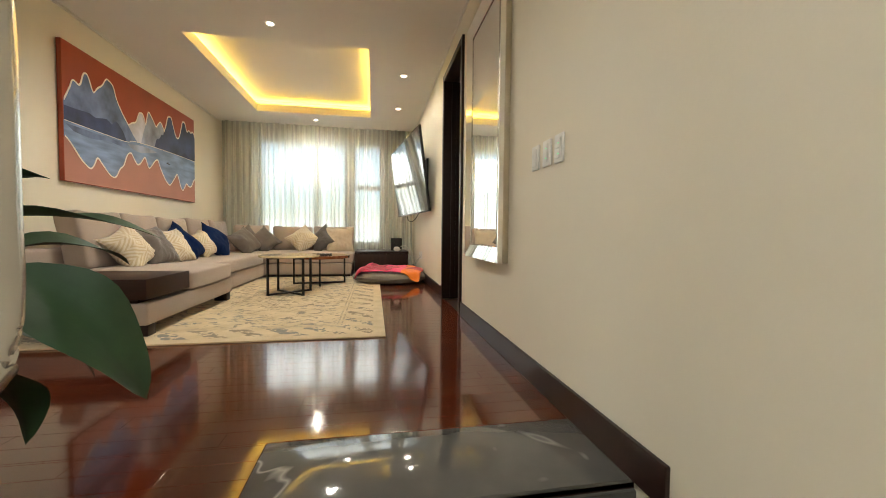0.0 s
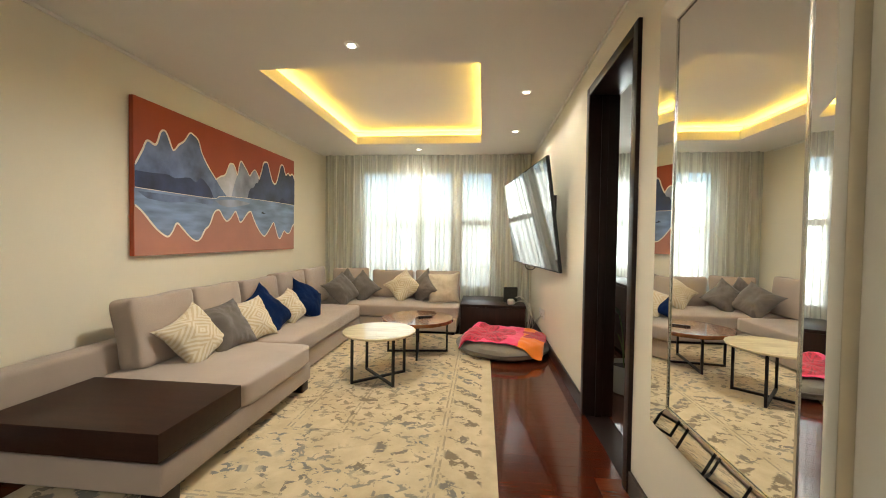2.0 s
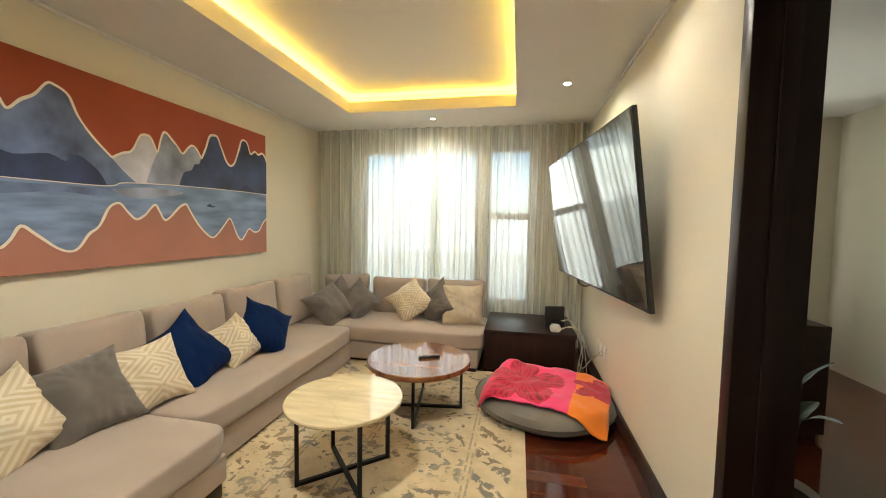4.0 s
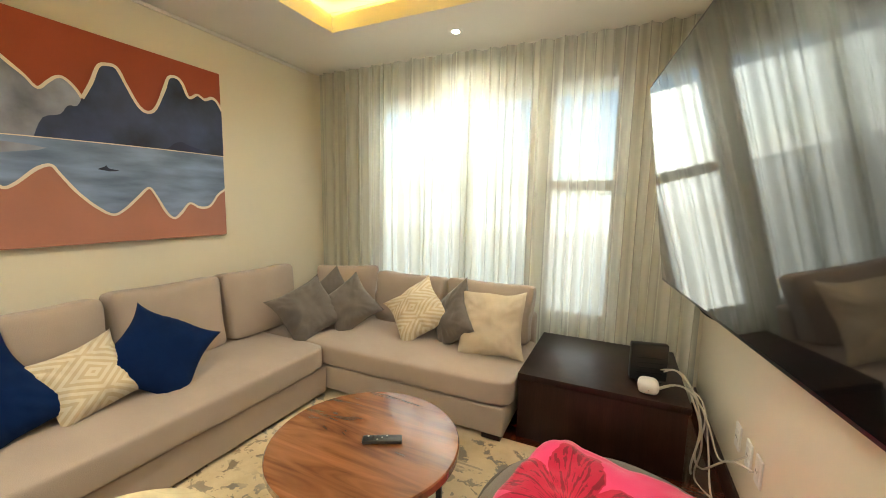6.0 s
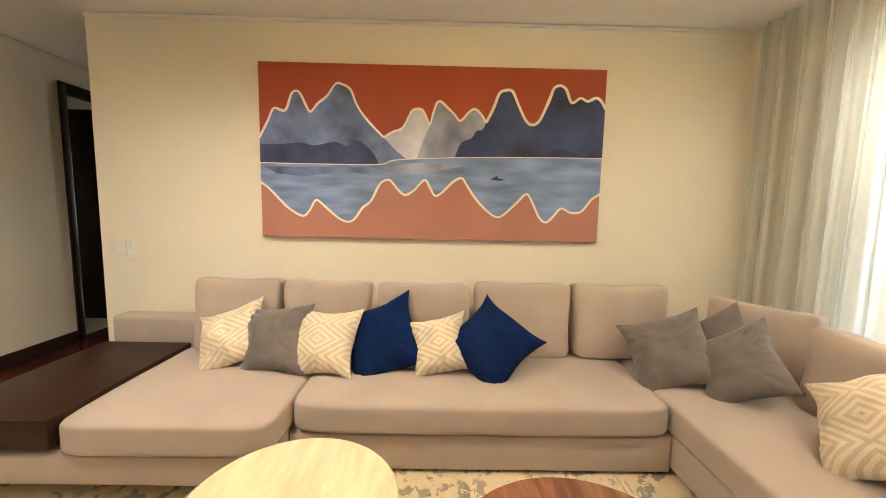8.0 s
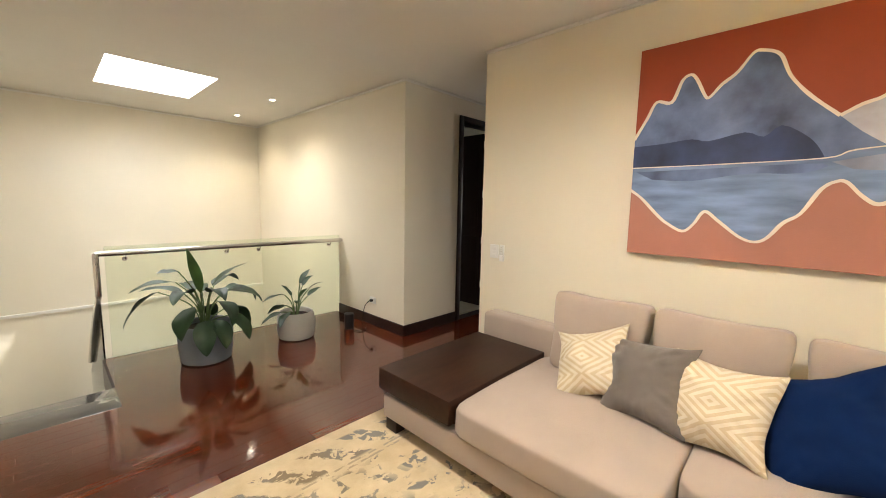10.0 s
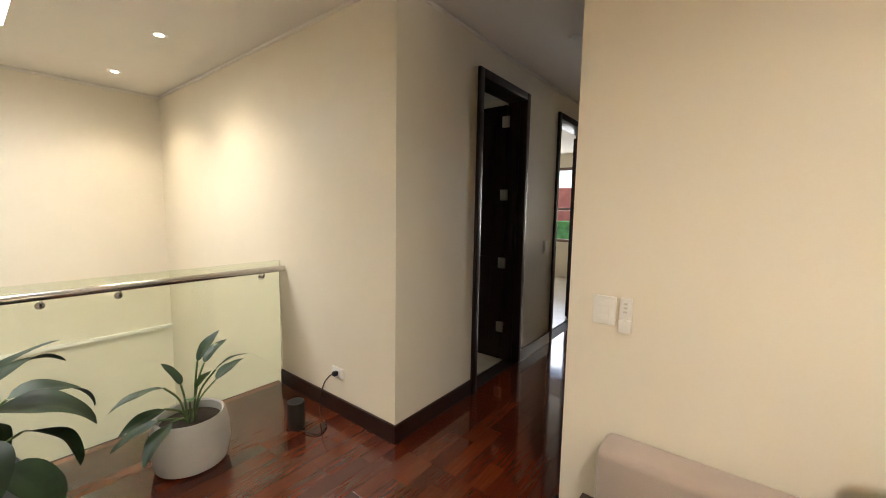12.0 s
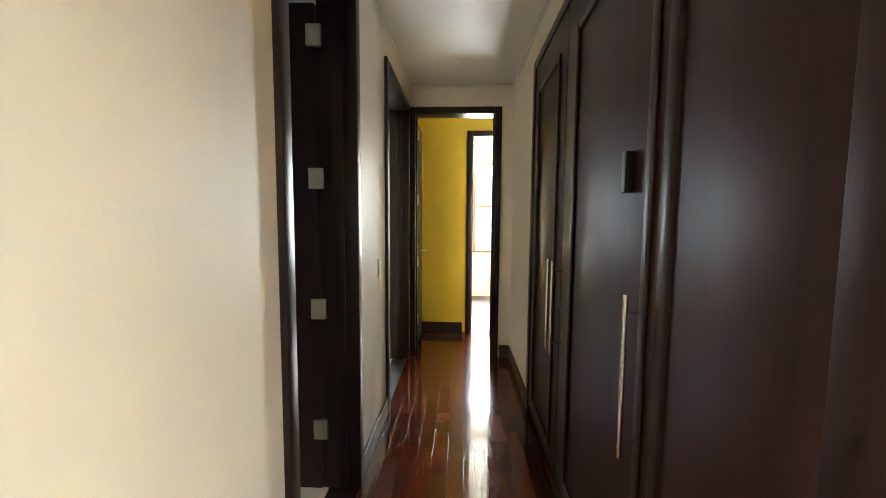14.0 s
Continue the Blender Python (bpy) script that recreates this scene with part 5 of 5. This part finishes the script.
# ---- television ----
tv = new("television")
tvm = Matrix.Translation((0.865, 6.10, 1.565)) @ Matrix.Rotation(radians(7.6), 4, "Z") @ Matrix.Rotation(radians(-7.6), 4, "Y")
tv.matrix_world = tvm
tagged(tv, "large black flat television tilted out from the wall on a bracket", "television")
TW, TH = 1.0, 0.55
boxpart("bezel", (-0.012, 0.018, -TW, TW, -TH, TH), M_PLASTIC, tv, 0.004)
boxpart("screen", (-0.0145, -0.0122, -TW + 0.012, TW - 0.012, -TH + 0.016, TH - 0.012), M_SCREEN, tv)
boxpart("rear_housing", (0.018, 0.055, -TW * 0.7, TW * 0.7, -TH * 0.85, TH * 0.3), M_PLASTIC, tv, 0.012)
mount = thing("wall_bracket", XE, 6.0, 1.62, "black steel swivel bracket behind the television", "bracket")
boxpart("wall_plate", (-0.03, 0.0, -0.25, 0.25, -0.25, 0.2), M_BLACK, mount, 0.003)
boxpart("arm", (-0.19, -0.03, 0.02, 0.07, -0.03, 0.03), M_BLACK, mount, 0.003)
boxpart("arm", (-0.15, -0.03, -0.20, -0.15, -0.03, 0.03), M_BLACK, mount, 0.003)
cable("cable", [(0.92, 6.75, 1.06), (0.93, 6.72, 0.96), (0.99, 6.66, 0.93), (1.05, 6.62, 0.98), (1.10, 6.60, 1.08)], 0.006, M_BLACK, "black cable hanging under the television")

# ---- pet bed and towel ----
BXY = (0.60, 6.11)
bed = thing("pet_bed", BXY[0], BXY[1], 0.0, "round grey floor cushion on the rug's edge", "floor cushion")
bm = bmesh.new()
lathe(bm, [(0.40, 0.014), (0.50, 0.02), (0.545, 0.05), (0.55, 0.085), (0.525, 0.125), (0.45, 0.155), (0.30, 0.172), (0.12, 0.178), (0.01, 0.179)], 56)
for v in bm.verts:
    v.co += 0.008 * noise.noise_vector(v.co * 6)
    v.co.z = max(v.co.z, 0.013)
part("cushion", bm, M_BED, bed, smooth=True)
bm = bmesh.new()
prev = [(0.553 * math.cos(a), 0.553 * math.sin(a), 0.085 + 0.004 * math.sin(5 * a)) for a in [2 * math.pi * k / 48 for k in range(49)]]
tube(bm, prev, 0.007, 6)
part("piping", bm, M_GREY, bed, "piped seam", True)


def bed_top(x, y):
    """Height of the cushion's upper side."""
    return float(np.interp(math.hypot(x, y), (0, 0.12, 0.30, 0.45, 0.525, 0.555, 0.585, 0.62), (0.181, 0.180, 0.176, 0.162, 0.136, 0.10, 0.045, 0.03)))


bm = bmesh.new()
uvl = bm.loops.layers.uv.new("UVMap")
NX, NY = 56, 44
grid = []
ct, st_ = math.cos(radians(-14)), math.sin(radians(-14))
for i in range(NX + 1):
    row = []
    for j in range(NY + 1):
        u, v = i / NX, j / NY
        a, b = -0.42 + 0.92 * u, -0.42 + 0.80 * v
        a += 0.025 * noise.noise(Vector((u * 3, v * 3, 1)))
        b += 0.025 * noise.noise(Vector((u * 3, v * 3, 5)))
        x, y = ct * a - st_ * b, st_ * a + ct * b
        fold = 0.024 * abs(noise.noise(Vector((a * 4, b * 5, 3)))) + 0.012 * noise.noise(Vector((a * 12, b * 10, 8)))
        ridge = 0.035 * math.exp(-((v - 0.85) / 0.10) ** 2) * (0.6 + 0.5 * noise.noise(Vector((u * 5, 0, 0)))) + 0.03 * math.exp(-((u - 0.08) / 0.08) ** 2)
        row.append((bm.verts.new((x, y, bed_top(x, y) + 0.018 + max(fold, -0.004) + max(ridge, 0))), u, v))
    grid.append(row)
for i in range(NX):
    for j in range(NY):
        q = (grid[i][j], grid[i + 1][j], grid[i + 1][j + 1], grid[i][j + 1])
        f = bm.faces.new([k[0] for k in q])
        for lp, k in zip(f.loops, q):
            lp[uvl].uv = (k[1], k[2])
towel = mesh_ob("towel", bm, M_TOWEL)
towel.data.shade_smooth()
sol = towel.modifiers.new("thickness", "SOLIDIFY")
sol.thickness = 0.007
towel.location = (BXY[0], BXY[1], 0.0)
tagged(towel, "pink flowered beach towel with orange end, draped over the cushion", "towel")


# ---- curtains ----
def curtain(x0, x1, y, z0, z1, seed, label, folds):
    bm = bmesh.new()
    nx, nz = int((x1 - x0) * 110), 12
    rows = []
    for k in range(nz + 1):
        t = k / nz
        z = z1 + (z0 - z1) * t
        r = []
        for i in range(nx + 1):
            s = i / nx
            ph = s * folds * 2 * math.pi + 2.2 * noise.noise(Vector((s * 5, seed, 0.25 * t)))
            amp = (0.03 + 0.016 * t) * (0.75 + 0.5 * noise.noise(Vector((s * 7, seed + 4, t))))
            r.append(bm.verts.new((x0 + (x1 - x0) * s + 0.012 * math.sin(ph * 0.5 + seed) * t + 0.018 * math.sin(2 * ph) * (0.5 + 0.5 * noise.noise(Vector((s * 9, seed + 7, 0)))), y + amp * math.sin(ph) + 0.008 * math.sin(2.7 * ph + seed), z)))
        rows.append(r)
    for a, b in zip(rows, rows[1:]):
        for i in range(nx):
            bm.faces.new((a[i], a[i + 1], b[i + 1], b[i]))
    ob = mesh_ob("sheer_curtain", bm, M_SHEER)
    ob.data.shade_smooth()
    return tagged(ob, label, "curtain", "sheer curtains")


curtain(-2.29, -0.615, 7.64, 0.02, H - 0.004, 1, "long sheer off-white curtain in soft folds before the window", 12)
curtain(-0.745, 1.10, 7.67, 0.02, H - 0.004, 2, "long sheer off-white curtain in soft folds behind the bench", 13)
curtain(1.5, 3.3, 7.68, 0.02, H - 0.004, 3, "sheer off-white curtain of the side room", 18)


# ---- plants ----
def leaf_mesh(length, width, droop, seed):
    """A pointed arching leaf along +x with a folded midrib; starts at the origin."""
    bm = bmesh.new()
    n, w = 12, 4
    rows = []
    ang, p = 0.0, Vector((0, 0, 0))
    for i in range(n + 1):
        t = i / n
        half = width / 2 * (math.sin(math.pi * t ** 0.8) ** 0.75 if 0 < t < 1 else 0.0) * (1 - 0.25 * t)
        row = []
        for j in range(-w, w + 1):
            s = j / w
            up = 0.20 * half * abs(s) + 0.10 * half * math.sin(9 * t + seed + 2 * s) * abs(s)
            row.append(bm.verts.new(p + Vector((-math.sin(ang) * up, s * half, math.cos(ang) * up))))
        rows.append(row)
        ang = -droop * ((i + 1) / n) ** 1.3
        p = p + Vector((math.cos(ang), 0, math.sin(ang))) * length / n
    for a, b in zip(rows, rows[1:]):
        for j in range(2 * w):
            bm.faces.new((a[j], a[j + 1], b[j + 1], b[j]))
    bmesh.ops.remove_doubles(bm, verts=bm.verts, dist=0.0004)
    return bm


def plant(name, x, y, size, profile, soil_z, soil_r, pot_mat, leaves, label, base_z=0.0):
    ob = thing(name, x, y, base_z, label, "potted plant")
    bm = bmesh.new()
    lathe(bm, profile, 44)
    part("pot", bm, pot_mat, ob, smooth=True)
    bm = bmesh.new()
    cyl(bm, 0, 0, soil_z - 0.02, soil_z, soil_r, seg=32)
    part("soil", bm, M_SOIL, ob)
    for k, (az, reach, rise, length, width, pitch, droop, young) in enumerate(leaves):
        d = Vector((math.cos(radians(az)), math.sin(radians(az)), 0))
        foot = Vector((0.02 * d.x, 0.02 * d.y, soil_z))
        tip = d * reach + Vector((0, 0, soil_z + rise))
        bm = bmesh.new()
        tube(bm, curve_pts([foot, foot + d * reach * 0.25 + Vector((0, 0, rise * 0.6)), tip], 5), 0.0055, 6)
        part("stalk", bm, M_STEM, ob, smooth=True)
        bm = leaf_mesh(length * size, width * size * 1.12, radians(droop), k)
        m = Matrix.Translation(tip) @ Matrix.Rotation(radians(az), 4, "Z") @ Matrix.Rotation(radians(-pitch), 4, "Y") @ Matrix.Rotation(radians(14 * math.sin(k * 2.3)), 4, "X")
        bmesh.ops.transform(bm, matrix=m, verts=bm.verts)
        lf = part("leaf", bm, M_LEAF2 if young else M_LEAF, ob)
        lf.data.shade_smooth()
    return ob


big = [(14, 0.22, 0.45, 0.30, 0.11, 12, 38, 0), (50, 0.20, 0.36, 0.30, 0.13, 28, 70, 0), (112, 0.17, 0.26, 0.30, 0.13, 5, 95, 0), (150, 0.16, 0.32, 0.33, 0.13, 18, 85, 0),
       (190, 0.19, 0.32, 0.33, 0.14, 12, 90, 0), (228, 0.17, 0.34, 0.38, 0.12, 30, 70, 0), (262, 0.15, 0.30, 0.32, 0.12, 24, 60, 0), (285, 0.14, 0.32, 0.24, 0.11, 34, 60, 0),
       (338, 0.15, 0.32, 0.30, 0.11, 30, 50, 0), (-4, 0.33, 0.37, 0.33, 0.16, -28, 45, 0), (15, 0.20, 0.54, 0.14, 0.08, 10, 20, 0), (75, 0.22, 0.12, 0.28, 0.15, -35, 60, 0), (135, 0.23, 0.12, 0.26, 0.14, -30, 60, 0),
       (200, 0.24, 0.14, 0.30, 0.14, -25, 70, 0), (40, 0.04, 0.32, 0.40, 0.085, 76, 12, 1), (172, 0.06, 0.36, 0.32, 0.10, 52, 40, 0), (250, 0.24, 0.14, 0.30, 0.12, -15, 70, 0),
       (50, 0.21, 0.24, 0.28, 0.16, -24, 45, 0), (100, 0.20, 0.10, 0.26, 0.14, -20, 60, 0), (95, 0.14, 0.34, 0.34, 0.12, 34, 75, 0)]
plant("potted_plant", -0.655, 1.11, 1.14, [(0.17, 0.0), (0.195, 0.012), (0.212, 0.12), (0.218, 0.25), (0.212, 0.335), (0.205, 0.345), (0.195, 0.338), (0.193, 0.29)], 0.295, 0.192, M_POT1, big,
      "broad-leaved peace lily in a blue-grey round pot")
small = [(200, 0.10, 0.30, 0.17, 0.065, 50, 45, 0), (185, 0.05, 0.33, 0.18, 0.07, 62, 30, 0), (160, 0.13, 0.27, 0.17, 0.06, 45, 50, 0), (190, 0.15, 0.18, 0.18, 0.065, 38, 40, 0),
         (5, 0.12, 0.24, 0.22, 0.07, 12, 45, 0), (20, 0.14, 0.14, 0.20, 0.07, 8, 40, 0), (40, 0.16, 0.08, 0.22, 0.085, -8, 35, 0), (355, 0.15, 0.06, 0.20, 0.08, -12, 30, 0),
         (75, 0.05, 0.14, 0.14, 0.06, 40, 40, 1), (290, 0.06, 0.20, 0.16, 0.06, 55, 35, 0), (120, 0.05, 0.20, 0.14, 0.06, 60, 30, 1)]
plant("potted_plant", -1.50, 1.10, 1.12, [(0.145, 0.0), (0.174, 0.012), (0.194, 0.11), (0.190, 0.20), (0.172, 0.278), (0.164, 0.286), (0.154, 0.278), (0.152, 0.23)], 0.235, 0.151, M_POT2, small,
      "small leafy plant in a pale grey tapered pot")
inner = [(30, 0.08, 0.35, 0.20, 0.07, 40, 40, 0), (120, 0.08, 0.45, 0.20, 0.07, 50, 40, 0), (200, 0.09, 0.30, 0.20, 0.07, 30, 50, 0), (280, 0.08, 0.40, 0.20, 0.07, 45, 40, 0), (330, 0.05, 0.55, 0.18, 0.06, 65, 30, 0)]
plant("potted_plant", 1.62, 4.98, 1.0, [(0.11, 0.0), (0.13, 0.01), (0.15, 0.12), (0.155, 0.24), (0.148, 0.25), (0.14, 0.24), (0.138, 0.20)], 0.21, 0.137, M_POT2, inner,
      "thin leafy plant in a pale pot beyond the doorway")
chest = thing("sideboard", 2.25, 6.6, 0, "dark brown wooden sideboard in the side room", "sideboard")
boxpart("carcass", (-0.25, 0.25, -0.6, 0.6, 0.05, 0.82), M_TRAY, chest, 0.005)
boxpart("plinth", (-0.22, 0.22, -0.57, 0.57, 0.0, 0.05), M_DARK, chest)
boxpart("door", (-0.268, -0.251, -0.58, -0.005, 0.08, 0.79), M_CLOSET, chest, 0.003)
boxpart("door", (-0.268, -0.251, 0.005, 0.58, 0.08, 0.79), M_CLOSET, chest, 0.003)

# ---- corridor closet ----
YK = 2.925
closet = thing("built_in_closet", -3.66, YK, 0, "tall dark wenge closet with panelled doors along the corridor", "closet")
boxpart("carcass", (-1.15, 1.18, 0.03, 0.61, 0.0, 2.45), M_CLOSET, closet)
boxpart("side_trim", (1.13, 1.18, -0.03, 0.03, 0.0, 2.468), M_DARK, closet, 0.005)
boxpart("side_trim", (-1.19, -1.12, -0.03, 0.03, 0.0, 2.468), M_DARK, closet, 0.005)
boxpart("top_trim", (-1.12, 1.13, -0.03, 0.03, 2.41, 2.468), M_DARK, closet, 0.005)
boxpart("plinth", (-1.12, 1.13, -0.005, 0.03, 0.0, 0.07), M_DARK, closet)
def bead(door, x0, x1, z0, z1, w=0.032):
    """A raised moulding round the panel of a closet door."""
    for d in ((x0, x0 + w, z0, z1), (x1 - w, x1, z0, z1), (x0 + w, x1 - w, z1 - w, z1), (x0 + w, x1 - w, z0, z0 + w)):
        boxpart("moulding", (d[0], d[1], -0.036, -0.0225, d[2], d[3]), M_DARK, door, 0.006, "raised dark moulding", 3)


for x0, x1, panel, hx in ((-1.11, -0.345, (-0.98, -0.45), -0.39), (-0.335, 0.592, (-0.17, 0.545), -0.30), (0.642, 1.125, None, None)):
    dr = boxpart("door", (x0, x1, -0.022, 0.0, 0.075, 2.405), M_CLOSET, closet, 0.004)
    if panel:
        bead(dr, panel[0], panel[1], 0.16, 2.235)
    else:
        boxpart("stile", (1.04, 1.12, -0.028, -0.0225, 0.08, 2.40), M_CLOSET, dr, 0.003)
    for bar in (hx, 0.525 if hx == -0.30 else None):
        if bar is None:
            continue
        bm = bmesh.new()
        tube(bm, [(bar, -0.075, 0.74), (bar, -0.075, 1.20)], 0.007, 10)
        for z in (0.79, 1.15):
            tube(bm, [(bar, -0.022, z), (bar, -0.075, z)], 0.005, 8)
        part("handle", bm, M_STEEL, dr, "long slim steel bar handle", True)
boxpart("post", (0.595, 0.639, -0.034, 0.03, 0.07, 2.41), M_DARK, closet, 0.006)
boxpart("latch", (0.40, 0.425, -0.05, -0.022, 1.48, 1.60), M_BLACK, closet, 0.003, "dark latch on the door")
boxpart("kick_strip", (-0.13, 0.60, -0.012, -0.0055, 0.01, 0.05), M_STEEL, closet, 0.002, "steel kick strip")

# ---- floor planks ----
PLANK_W = 0.092
plank_meshes = {}


def plank_mesh(length, width):
    key = (round(length, 2), round(width, 3))
    if key not in plank_meshes:
        hx, hy, g, cdepth = length / 2 - 0.0002, width / 2 - 0.0002, 0.0007, 0.0004
        v = [(-hx, -hy, -0.012), (hx, -hy, -0.012), (hx, hy, -0.012), (-hx, hy, -0.012),
             (-hx, -hy, -cdepth), (hx, -hy, -cdepth), (hx, hy, -cdepth), (-hx, hy, -cdepth),
             (-hx + g, -hy + g, 0), (hx - g, -hy + g, 0), (hx - g, hy - g, 0), (-hx + g, hy - g, 0)]
        f = [(8, 9, 10, 11)]
        for a in (0, 4):
            for k in range(4):
                f.append((a + k, a + (k + 1) % 4, a + 4 + (k + 1) % 4, a + 4 + k))
        me = bpy.data.meshes.new("plank")
        me.from_pydata(v, [], f)
        me.materials.append(M_PLANK)
        plank_meshes[key] = (me, v, f)
    return plank_meshes[key]


rest_v, rest_f, made = [], [], 0


def lay(x0, x1, y0, y1, singles):
    """Rows of planks along x in a rectangle."""
    global made
    y = y0
    while y < y1 - 0.004:
        w = min(PLANK_W, y1 - y)
        x = x0
        ln = round(random.uniform(0.12, 0.6), 1) + 0.02
        while x < x1 - 0.004:
            if x1 - x - ln < 0.12:
                ln = x1 - x
            me, v, f = plank_mesh(ln, w)
            cx, cy = x + ln / 2, y + w / 2
            if singles and made < 298:
                ob = new("plank", me)
                ob.location = (cx, cy, 0)
                ob.parent = floor
                made += 1
            else:
                b = len(rest_v)
                rest_v.extend((p[0] + cx, p[1] + cy, p[2]) for p in v)
                rest_f.extend(tuple(b + k for k in q) for q in f)
            x += ln
            ln = random.choice((0.42, 0.52, 0.62, 0.72))
        y += w


lay(XS, 0.0, YR - 0.055, NOSE, True)
lay(XS, 0.0, NOSE, NOSE + 0.38, True)
lay(XS, XE, NOSE + 0.38, 3.3, True)
lay(XS - 2.4, XS, YC, WEND, True)
lay(XS, XE, 3.3, YN, False)
lay(XEND - 0.83, XS - 2.4, YC, 3.6, False)
me = bpy.data.meshes.new("plank_rest")
me.from_pydata(rest_v, [], rest_f)
me.materials.append(M_PLANK2)
rest = new("plank_field", me)
rest.parent = floor
tagged(rest, "", "", "", "stuff")
